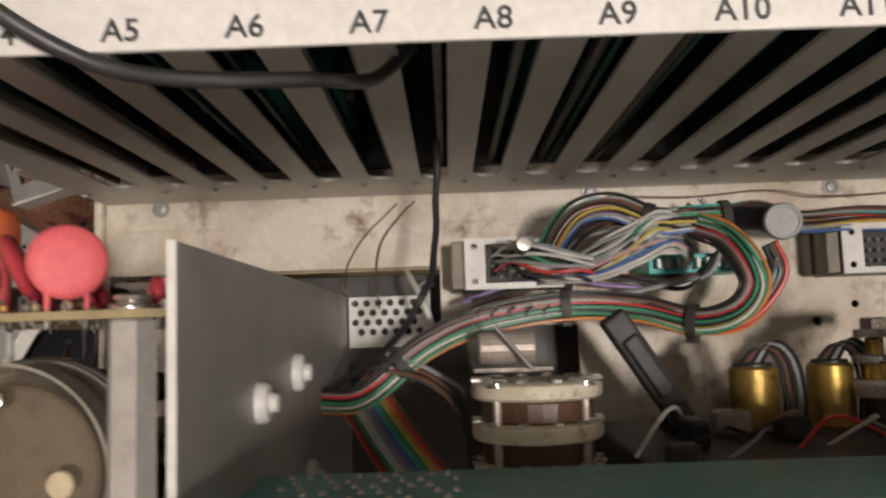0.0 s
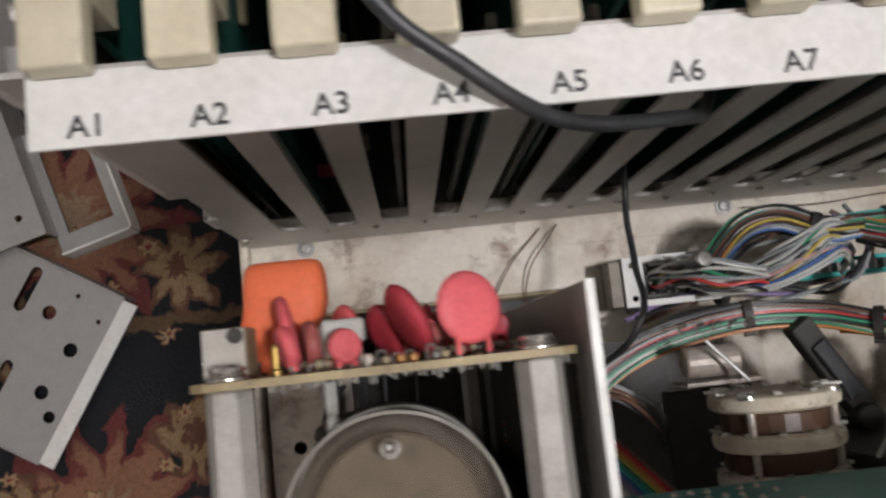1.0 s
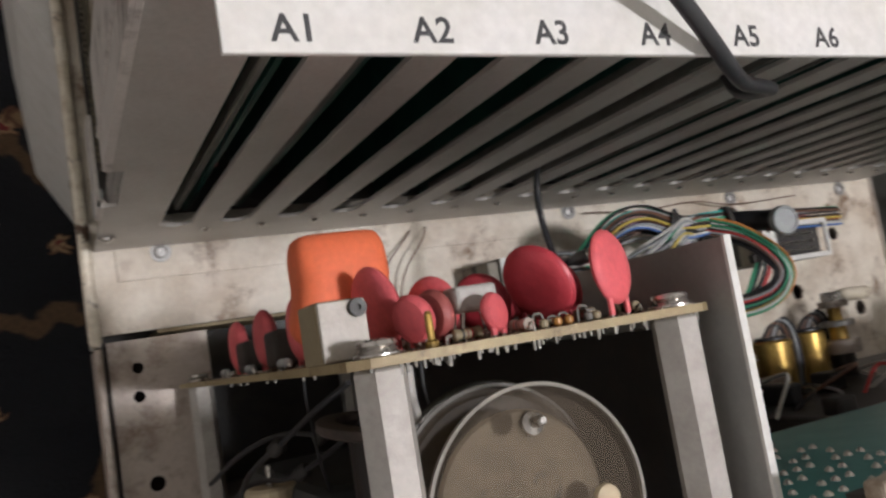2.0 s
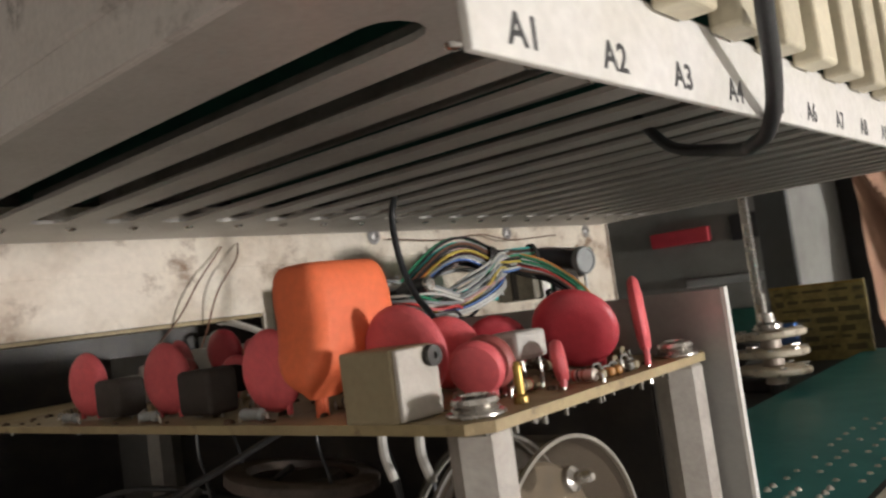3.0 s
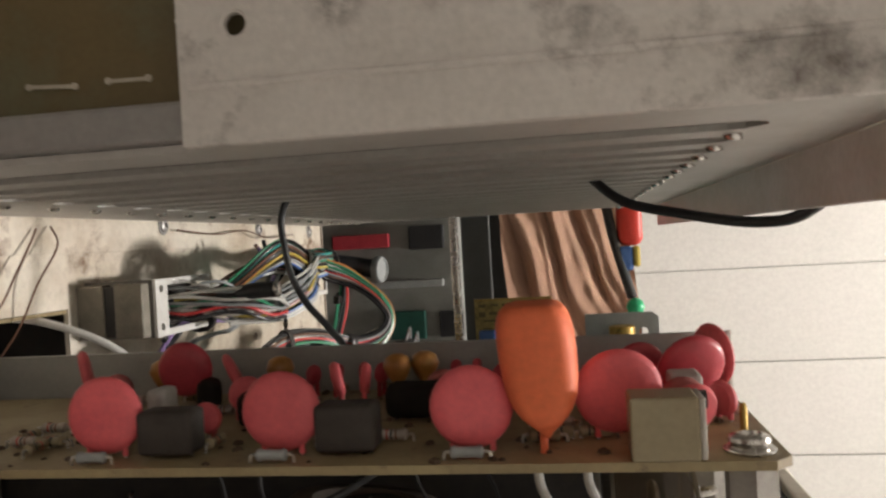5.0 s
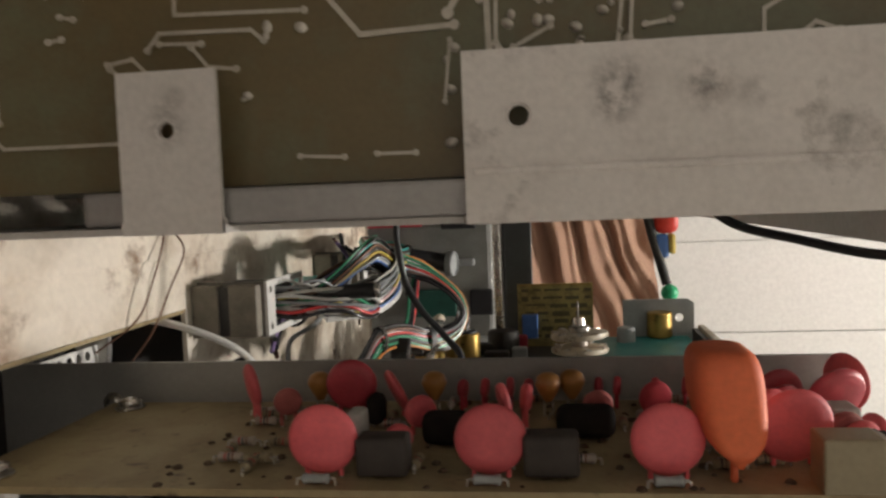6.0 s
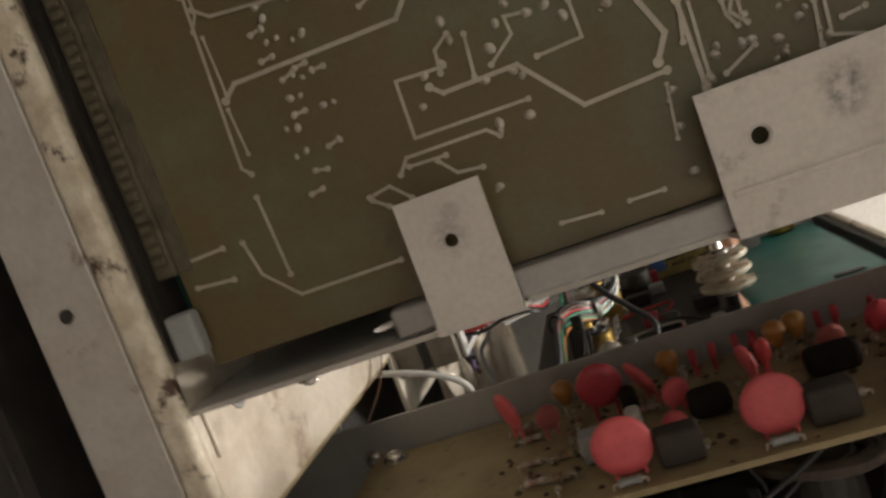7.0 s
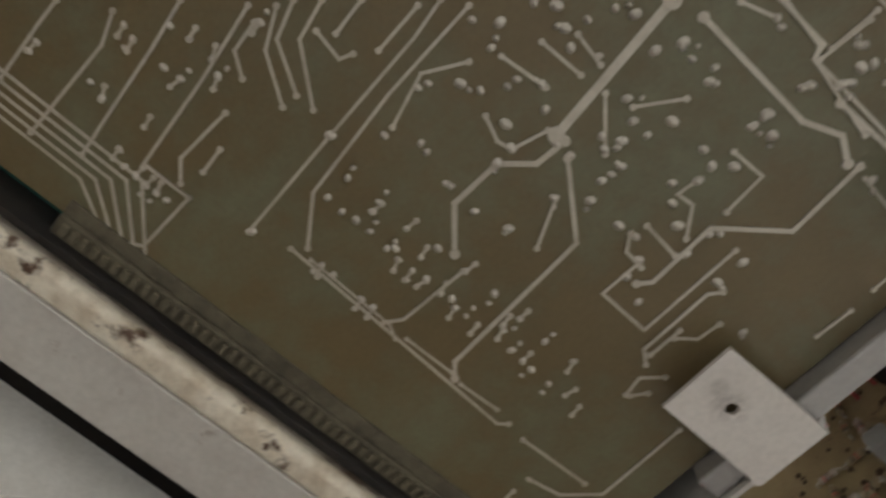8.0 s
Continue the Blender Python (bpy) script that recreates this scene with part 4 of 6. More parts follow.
for i, (x, h, mt) in enumerate(((0.0538, 0.0022, TAN_BOX), (0.0567, 0.0014, AMBER), (0.0591, 0.0017, AMBER), (0.0634, 0.0024, SHELL), (0.0652, 0.0015, TAN_BOX))):
    k = thing("upright_resistor", (x, BT, -0.0230), "small resistor bent on a wire hairpin at the board's edge", "resistor", "hairpin resistors at the board's edge")
    part("hairpin", bm_tube([(x - 0.0008, BT - 0.002, -0.0239), (x - 0.0008, BT + h, -0.0236), (x, BT + h + 0.0006, -0.0233), (x + 0.0008, BT + h, -0.0230), (x + 0.0008, BT - 0.002, -0.0228)], 0.00022, 6, 4), SHELL, k)
    part("body", bm_lathe([(0.0003, 0), (0.0008, 0.0003), (0.0009, 0.0008), (0.0008, 0.0014), (0.0003, 0.0017)], 10, None, along((x + 0.0008, BT + 0.0001, -0.0229), (0, 1, 0))), mt, k, smooth=True)
STRIPES = (material("band_brown", (0.2, 0.09, 0.05)), material("band_red", (0.5, 0.06, 0.05)), material("band_black", (0.03, 0.03, 0.03)))
rng = random.Random(21)
for i in range(64):
    x, z = rng.uniform(0.028, 0.088), rng.uniform(-0.178, -0.024)
    if i < 9:
        x, z = 0.0205 + (0.0 if i < 3 else 0.014), (-0.0735, -0.1095, -0.1455, -0.058, -0.09, -0.132, -0.163, -0.170, -0.051)[i]
    flip = i < 9 or rng.random() < 0.5
    k = thing("resistor", (x, BT, z), "small banded carbon resistor lying on the board", "resistor", "resistors on the board")
    ax = (0, 0, 1) if flip else (1, 0, 0)
    p = Vector((x, BT + 0.0014, z)) - Vector(ax) * 0.003
    body = part("body", bm_lathe([(0.0006, 0), (0.0011, 0.0003), (0.0012, 0.0009), (0.00098, 0.0013), (0.00098, 0.0047), (0.0012, 0.0051), (0.0011, 0.0057), (0.0006, 0.006)], 10, None, along(p, ax)), (TAN_BOX, EDGE, TAN_BOX)[i % 3] if i > 2 else GREY_P, k, smooth=True)
    for j in range(3 if i > 2 else 0):
        part("band", bm_cyl(p + Vector(ax) * (0.0017 + 0.0009 * j), ax, 0.00101, 0.0004, 10), STRIPES[(i + j) % 3], body)
    part("lead", bm_tube([tuple(p - Vector(ax) * 0.0012 - Vector((0, 0.0016, 0))), tuple(p - Vector(ax) * 0.001), tuple(p)], 0.0003, 6, 2), SOLDER, k)
    part("lead", bm_tube([tuple(p + Vector(ax) * 0.006), tuple(p + Vector(ax) * 0.007), tuple(p + Vector(ax) * 0.0072 - Vector((0, 0.0016, 0)))], 0.0003, 6, 2), SOLDER, k)

bm = bmesh.new()
rg = random.Random(77)
for i in range(150):                       # grime and crumbs on the board
    x, z, q = rg.uniform(0.0185, 0.09), rg.uniform(-0.185, -0.024), rg.uniform(0.0005, 0.0013)
    bm_lathe([(q, 0), (q * 0.8, q * 0.5), (0, q * 0.8)], 5, bm, along((x, BT, z), (rg.uniform(-0.2, 0.2), 1, rg.uniform(-0.2, 0.2))))
tagged(part("grime", bm, material("brown_grime", (0.1, 0.065, 0.04), 0.9), board), kind="stuff")

# ---- the divider ----
div = thing("divider", (0.0938, -0.12, -0.2704), "grey sheet metal divider with a bright cut edge", "divider")
part("sheet", bm_box(0.0930, 0.0945, -0.2, -0.0425, -0.2704, -0.0165, 0.0002), DIVIDER, div)
# Added black sheet: its colour stands in for shade on the divider's inner face.
part("insulation", bm_box(0.0918, 0.0928, -0.2, -0.0585, -0.222, -0.034, 0.0002), BLACK_MATT, div, "black sheet added on the inner side in place of shade")
part("bright_edge", bm_box(0.0929, 0.0946, -0.2, -0.0424, -0.0165, -0.0157), WHITE, div)
screw(div, (0.0929, -0.055, -0.2325), (-1, 0, 0), 0.0024, 0.0018)
for y, z, r in ((-0.077, -0.078, 0.0052), (-0.072, -0.128, 0.0058), (-0.1085, -0.150, 0.0065), (-0.115, -0.055, 0.0042)):
    part("grommet", bm_lathe([(r, 0), (r, 0.002), (r * 0.85, 0.003), (r * 0.5, 0.003), (r * 0.45, 0.005), (r * 0.3, 0.0055), (0, 0.0055)], 20, None, along((0.0945, y, z), (1, 0, 0))), WHITE, div, "white plastic grommet", smooth=True)

# ---- clear drum under the board ----
drum = thing("clear_drum", (0.053, -0.2, -0.045), "clear plastic drum with a metal pin on its face", "drum")
C = Vector((0.0535, -0.0865, 0))
rim = bm_lathe([(0.0222, -0.048), (0.0226, -0.048), (0.0226, -0.0325), (0.0222, -0.032), (0.0212, -0.0318), (0, -0.0318), (0, -0.0326), (0.0205, -0.0328), (0.0213, -0.0345), (0.0213, -0.048), (0.0222, -0.048)], 64, None, Matrix.Translation(C))
cover = part("cover", rim, hazy("hazy_acrylic", (0.15, 0.12, 0.09), 0.3, 0.6), drum, "hazy clear plastic cover", smooth=True)
cover.visible_shadow = False
for z in (-0.0482, -0.0322, -0.0512):
    part("rim", bm_lathe([(0.0222, -0.0004), (0.0229, -0.0004), (0.0229, 0.0004), (0.0222, 0.0004), (0.0222, -0.0004)], 64, None, Matrix.Translation((C.x, C.y, z)), False), material("dull_rim", (0.27, 0.25, 0.215), 0.6) if z > -0.04 else SHELL, cover, "pale polished rim", smooth=True)
part("rear_disc", bm_lathe([(0, -0.052), (0.0232, -0.052), (0.0236, -0.0512), (0.0232, -0.0504), (0, -0.0504)], 64, None, Matrix.Translation(C)), CLEAR, drum, smooth=True).visible_shadow = False
part("dial", bm_lathe([(0, -0.0402), (0.0172, -0.0402), (0.0178, -0.0396), (0.0172, -0.0388), (0, -0.0388)], 48, None, Matrix.Translation(C)), material("yellowed_card", (0.26, 0.2, 0.125), 0.7, 0.0, (0.12, 0.095, 0.065), 160, 0.7, 700, 0.1, third=(0.045, 0.038, 0.03), third_scale=120), drum, "yellowed round card inside", smooth=True)
part("back_plate", bm_lathe([(0, -0.0502), (0.0205, -0.0502), (0.0205, -0.0485), (0, -0.0485)], 48, None, Matrix.Translation(C)), BLACK_MATT, drum)
part("pin", bm_lathe([(0.0024, 0), (0.0022, 0.0012), (0.0011, 0.0017), (0.001, 0.0045), (0.0006, 0.005), (0, 0.005)], 16, None, along((C.x, C.y + 0.0155, -0.0317), (0, 0.15, 1))), STEEL, drum, smooth=True)
part("stud", bm_lathe([(0.0028, 0), (0.0026, 0.001), (0.0013, 0.0016), (0, 0.0016)], 16, None, along((C.x + 0.0135, C.y - 0.001, -0.0317), (0, 0, 1))), BEIGE, drum, smooth=True)
part("post", bm_box(C.x - 0.006, C.x + 0.006, -0.2, C.y - 0.0215, -0.051, -0.036, 0.001), BLACK_MATT, drum)

# clutter in the shade below the board
# Invented black block; its dark colour makes the shade under the board.
tr = thing("transformer", (0.058, -0.2, -0.15), "black filler block added to deepen the shade below the board", "transformer")
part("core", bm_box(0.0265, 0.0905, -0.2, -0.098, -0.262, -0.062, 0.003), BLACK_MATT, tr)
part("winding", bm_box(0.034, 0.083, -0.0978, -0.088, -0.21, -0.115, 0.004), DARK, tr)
for i in range(6):
    part("terminal", bm_box(0.038 + 0.008 * i, 0.0405 + 0.008 * i, -0.0978, -0.0905, -0.068, -0.066, 0.0003), EDGE, tr)
GRIMY_RING = material("grimy_brown_ring", (0.09, 0.068, 0.056), 0.75, 0.0, (0.03, 0.022, 0.018), 140, 0.8, 900, 0.2)
ringm = thing("ring_former", (0.048, -0.0745, -0.105), "grimy grey ring in the shade below the board", "ring")
part("ring", bm_lathe([(0.0125, -0.0016), (0.0165, -0.0016), (0.0172, -0.001), (0.0172, 0.001), (0.0165, 0.0016), (0.0125, 0.0016), (0.0118, 0), (0.0125, -0.0016)], 40, None, along((0.050, -0.0725, -0.100), (0.12, 1, 0.12))), GRIMY_RING, ringm, smooth=True)
part("core", bm_cyl((0.050, -0.19, -0.100), (0, 1, 0), 0.0095, 0.118, 20, 0.001), BLACK_MATT, ringm)
for i, (x, z, c) in enumerate(((0.030, -0.150, "yellow"), (0.040, -0.172, "amber"), (0.062, -0.160, "brown"), (0.066, -0.128, "black"))):
    k = thing("can", (x, -0.2, z), c + " cylindrical part in the shade below the board", "component")
    part("body", bm_cyl((x, -0.2, z), (0, 1, 0), 0.008, 0.112 - 0.006 * i, 20, 0.001), (BEIGE, GOLD, EDGE, BLACK_MATT)[i], k)
    part("terminal", bm_cyl((x, -0.088 - 0.006 * i, z), (0, 1, 0), 0.0012, 0.006, 8), STEEL, k)
for i, (x, z, sleeve) in enumerate(((0.040, -0.0620, True), (0.040, -0.0525, True), (0.052, -0.074, False), (0.046, -0.088, False), (0.036, -0.118, False), (0.06, -0.14, False))):
    k = thing("loose_wire", (x, -0.06, z), ("cream sleeved" if sleeve else "black") + " wire hanging below the board", "wire", "wires below the board")
    part("wire", bm_tube([(x, BT - 0.0015, z), (x, -0.064, z - 0.0005), (x, -0.071, z + 0.002), (x + 0.001, -0.082, z + 0.002), (x + 0.006, -0.0965, z - 0.004)], 0.0006 if sleeve else 0.0004, 8), BLACK, k)
    if sleeve:
        part("sleeve", bm_tube([(x, BT - 0.003, z), (x, -0.064, z - 0.0003), (x, -0.069, z + 0.0016)], 0.0009, 8), PALE, k)

for i, pts in enumerate((((0.022, -0.100, -0.175), (0.024, -0.084, -0.150), (0.030, -0.073, -0.122), (0.034, -0.066, -0.104), (0.040, -0.060, -0.092)), ((0.021, -0.098, -0.185), (0.026, -0.088, -0.160), (0.033, -0.085, -0.135), (0.040, -0.077, -0.112), (0.046, -0.069, -0.098)),
                         ((0.020, -0.090, -0.200), (0.027, -0.079, -0.170), (0.036, -0.074, -0.150), (0.046, -0.076, -0.130)))):
    k = thing("black_lead", pts[0], "black rubber lead sagging in the shade below the board", "wire", "black leads below the board")
    part("lead", bm_tube(pts, 0.0008, 8), BLACK, k, smooth=True)
    mid = curve_points(pts, 8)[14 + 4 * i]
    part("sleeve_knot", bm_lathe([(0.0012, -0.003), (0.0021, -0.0022), (0.0022, 0.0018), (0.0013, 0.003)], 12, None, along(mid, (0.3, 0.4, 0.8))), BLACK_MATT, k, smooth=True)

# ---- wiring ----
HUES = {"white": (0.66, 0.65, 0.61), "grey": (0.33, 0.35, 0.36), "black": (0.025, 0.025, 0.027), "red": (0.62, 0.05, 0.05), "green": (0.05, 0.3, 0.16), "teal": (0.06, 0.42, 0.38),
        "blue": (0.07, 0.17, 0.45), "yellow": (0.62, 0.48, 0.1), "orange": (0.68, 0.25, 0.07), "brown": (0.16, 0.08, 0.05), "violet": (0.28, 0.2, 0.4), "pink": (0.6, 0.35, 0.33)}
PVC = {k: material(k + "_wire_sleeve", v, 0.42, 0.0, tuple(c * 0.7 for c in v), 200, 0.5, 900, 0.03) for k, v in HUES.items()}


def harness(label, pts, colours, spread, r=0.0007, seed=1, ties=(), loose=0.25):
    """A bundle of thin wires along one line, each on a way of its own, with cable ties."""
    rg = random.Random(seed)
    h = thing("wire_harness", pts[0], label, "wiring", "wiring looms")
    for i, c in enumerate(colours):
        a, q = i * 2.4, spread * math.sqrt((i + 0.5) / len(colours))
        o = Vector((math.cos(a) * q * 0.6, math.sin(a) * q, math.cos(a + 1) * q))
        line = [Vector(p) + o * (1 + loose * rg.uniform(-1, 1)) + Vector([rg.uniform(-1, 1) * spread * loose for _ in range(3)]) for p in pts]
        part("wire", bm_tube(line, r, 6, 6), PVC[c], h)
    for t in ties:
        line = curve_points(pts, 8)
        j = int(t * (len(line) - 2))
        d = (line[j + 1] - line[j]).normalized()
        part("cable_tie", bm_lathe([(spread * 1.25, -0.0016), (spread * 1.4, -0.0016), (spread * 1.4, 0.0016), (spread * 1.25, 0.0016), (spread * 1.25, -0.0016)], 16, None, along(line[j], d)), BLACK_MATT, h)
    return h


def loom(label, pts, colours, width, r=0.0008, seed=1, ties=(), sway=0.12):
    """Wires laid side by side along one line, in the order of the colours, strapped with ties."""
    rg = random.Random(seed)
    h = thing("wire_harness", pts[0], label, "wiring", "wiring looms")
    line = curve_points(pts, 6)
    way = [(line[min(i + 1, len(line) - 1)] - line[max(i - 1, 0)]).normalized() for i in range(len(line))]
    side = [w.cross(Vector((0, 0, 1))).normalized() for w in way]
    for i, c in enumerate(colours):
        u, lift, f, p = (i + 0.5) / len(colours) - 0.5, r * (1.7 * (i % 2) + rg.uniform(-0.6, 0.6)), rg.uniform(0.8, 2.2), rg.random()
        path = []
        for j, q in enumerate(line):
            a = j / len(line)
            wave = sway * width * math.sin(2 * math.pi * (f * a + p))
            path.append(q + side[j] * (u * width + wave) + side[j].cross(way[j]) * (lift + 0.6 * sway * width * math.sin(2 * math.pi * (1.3 * f * a + 2 * p))))
        part("wire", bm_tube(path, r, 6, 1), PVC[c], h, smooth=True)
    for t in ties:
        j = int(t * (len(line) - 2))
        m = Matrix.Translation(line[j]) @ Matrix((side[j], side[j].cross(way[j]), way[j])).transposed().to_4x4()
        part("cable_tie", bm_lathe([(width * 0.56, -0.0017), (width * 0.64, -0.0017), (width * 0.64, 0.0017), (width * 0.56, 0.0017), (width * 0.56, -0.0017)], 20, None, m @ Matrix.Diagonal((1, 0.55, 1, 1)), False), BLACK_MATT, h)
        part("tie_lock", bm_box(-0.0016, 0.0016, -0.0014, 0.0014, -0.002, 0.002, 0.0004, None, m @ Matrix.Translation((width * 0.62, -0.0012, 0))), BLACK_MATT, h)
    return h


loom("flat run of black, red and white wires strapped together", [(0.092, -0.0855, -0.182), (0.111, -0.0838, -0.172), (0.1335, -0.0668, -0.170), (0.155, -0.0577, -0.168), (0.186, -0.0530, -0.168), (0.210, -0.0548, -0.163), (0.2275, -0.0602, -0.1535), (0.2385, -0.0576, -0.1435), (0.2440, -0.0497, -0.1397), (0.2435, -0.0405, -0.1443), (0.2405, -0.0305, -0.156), (0.234, -0.0250, -0.166)],
     ["black", "black", "black", "brown", "black", "grey", "white", "red", "red", "black", "white", "green", "grey", "black", "yellow", "white", "brown", "green", "black", "orange"], 0.0096, 0.00062, 3, (0.16, 0.37, 0.56), 0.05)
loom("multicoloured wires arching over the connector", [(0.184, -0.038, -0.205), (0.1855, -0.028, -0.187), (0.193, -0.0185, -0.175), (0.206, -0.0165, -0.172), (0.2195, -0.0225, -0.168), (0.232, -0.0228, -0.166), (0.2475, -0.0222, -0.166), (0.262, -0.0195, -0.178), (0.285, -0.022, -0.195), (0.312, -0.020, -0.205), (0.335, -0.021, -0.206), (0.37, -0.022, -0.208)],
     ["green", "black", "teal", "brown", "grey", "black", "red", "brown", "green", "black", "white", "orange", "black", "yellow", "brown", "grey", "black", "white", "black", "blue"], 0.0092, 0.0006, 7, (0.36, 0.54), 0.09)
loom("dark inner wires of the arch", [(0.188, -0.040, -0.207), (0.1895, -0.030, -0.195), (0.197, -0.023, -0.183), (0.208, -0.021, -0.178), (0.2195, -0.0255, -0.174), (0.231, -0.027, -0.176)],
     ["brown", "violet", "black", "brown", "red", "black", "brown", "black", "grey"], 0.0068, 0.0008, 8, (), 0.15)
loom("pale wires sweeping up to the tie", [(0.178, -0.0345, -0.197), (0.186, -0.0390, -0.186), (0.196, -0.0375, -0.176), (0.2085, -0.0310, -0.168), (0.2195, -0.0240, -0.166), (0.230, -0.0235, -0.168)],
     ["white", "grey", "black", "white", "green", "grey", "black", "white", "violet", "grey", "white", "black", "grey", "yellow", "white", "grey"], 0.0090, 0.00062, 5, (), 0.12)
loom("white and blue wires crossing below the arch", [(0.183, -0.0415, -0.190), (0.197, -0.0410, -0.174), (0.211, -0.0352, -0.167), (0.224, -0.0312, -0.168), (0.234, -0.0330, -0.178), (0.238, -0.036, -0.190)],
     ["white", "grey", "black", "pink", "white", "blue", "black", "white", "grey", "white"], 0.0070, 0.00066, 23, (), 0.14)
loom("black, green and orange wires turning back below the plug", [(0.2605, -0.033, -0.166), (0.2640, -0.043, -0.168), (0.2575, -0.0535, -0.169), (0.2490, -0.0605, -0.169), (0.2370, -0.0625, -0.168), (0.222, -0.060, -0.170)],
     ["orange", "red", "brown", "black", "teal", "black", "green"], 0.0062, 0.0009, 9, (0.15,), 0.1)
loom("grey and white wires leaving the connector mouth", [(0.1635, -0.0335, -0.2045), (0.166, -0.0335, -0.190), (0.1725, -0.0345, -0.176), (0.184, -0.0375, -0.170), (0.197, -0.0390, -0.172)],
     ["grey", "white", "black", "white", "green", "grey", "white", "red", "white", "black"], 0.0110, 0.0007, 12, (), 0.1)
loom("thin wires packed in the connector", [(0.168, -0.0300, -0.2045), (0.172, -0.0300, -0.194), (0.180, -0.0315, -0.187), (0.190, -0.0350, -0.184)],
     ["white", "grey", "white", "brown", "white", "grey", "black", "yellow"], 0.0080, 0.0006, 14, (), 0.2)
harness("dark wires lying under the looms", [(0.150, -0.052, -0.2), (0.170, -0.046, -0.204), (0.192, -0.041, -0.206), (0.215, -0.044, -0.208), (0.236, -0.044, -0.206), (0.252, -0.036, -0.2), (0.256, -0.024, -0.196), (0.245, -0.014, -0.2)],
        ["black", "brown", "grey", "black", "violet"], 0.0045, 0.001, 17, (0.3,), 0.7)
harness("black sleeved leads running down from the tie", [(0.118, -0.071, -0.172), (0.126, -0.074, -0.170), (0.136, -0.078, -0.168), (0.146, -0.088, -0.168), (0.150, -0.099, -0.166)],
        ["black", "brown", "black", "grey", "black", "brown"], 0.0035, 0.0009, 29, (), 0.5)
sleeve = thing("sleeved_lead", (0.171, -0.032, -0.19), "black sleeved lead ending in a bright metal cap", "lead")
part("sleeve", bm_tube([(0.1790, -0.0355, -0.196), (0.1735, -0.0325, -0.186), (0.1715, -0.0305, -0.175), (0.1713, -0.0301, -0.1655)], 0.0031, 14), BLACK, sleeve, smooth=True)
part("cap", bm_lathe([(0.0029, 0), (0.0031, 0.0004), (0.0031, 0.0014), (0.0027, 0.0019), (0, 0.0021)], 20, None, along((0.1713, -0.0301, -0.1655), (0.1, 0.05, 1))), STEEL, sleeve, "bright metal end cap", smooth=True)
rib = thing("ribbon_cable", (0.118, -0.085, -0.19), "rainbow ribbon cable dropping towards the teal board", "cable")
for i, c in enumerate(["red", "brown", "green", "white", "white", "grey", "violet", "blue", "teal", "green", "yellow", "orange", "red", "brown"]):
    o = Vector((0.78, 0.63, 0)) * (0.00135 * i - 0.005)
    part("strand", bm_tube([Vector(p) + o for p in ((0.1035, -0.0830, -0.1830), (0.109, -0.0885, -0.1740), (0.120, -0.1010, -0.156), (0.132, -0.1150, -0.146), (0.142, -0.128, -0.142))], 0.0008, 6, 6), PVC[c], rib, smooth=True)
white = thing("white_wire", (0.125, -0.035, -0.235), "thick white wire arching over the gap", "wire")
part("wire", bm_tube([(0.1250, -0.0335, -0.2400), (0.1255, -0.0345, -0.2320), (0.128, -0.0390, -0.219), (0.131, -0.0445, -0.209), (0.134, -0.051, -0.203), (0.1362, -0.058, -0.203), (0.137, -0.067, -0.208)], 0.0013, 10), WHITE, white, smooth=True)
for i, pts in enumerate((((0.122, -0.004, -0.2275), (0.118, -0.008, -0.2265), (0.108, -0.018, -0.225), (0.100, -0.03, -0.227), (0.0965, -0.04, -0.24)), ((0.130, -0.003, -0.2278), (0.124, -0.010, -0.2215), (0.115, -0.022, -0.223), (0.112, -0.036, -0.2285), (0.112, -0.05, -0.24)),
                         ((0.215, -0.004, -0.226), (0.25, -0.006, -0.2235), (0.285, -0.004, -0.2245), (0.31, -0.008, -0.2215), (0.36, -0.006, -0.225)))):
    k = thing("thin_wire", pts[0], "thin dark bare wire lying over the plate", "wire", "thin wires")
    part("wire", bm_tube(pts, 0.00035, 6), PVC["brown"], k)

# ---- connectors on the plate ----
DIECAST = material("dusty_die_casting", (0.25, 0.225, 0.185), 0.65, 0.2, (0.16, 0.14, 0.115), 130, 0.7, 800, 0.15)


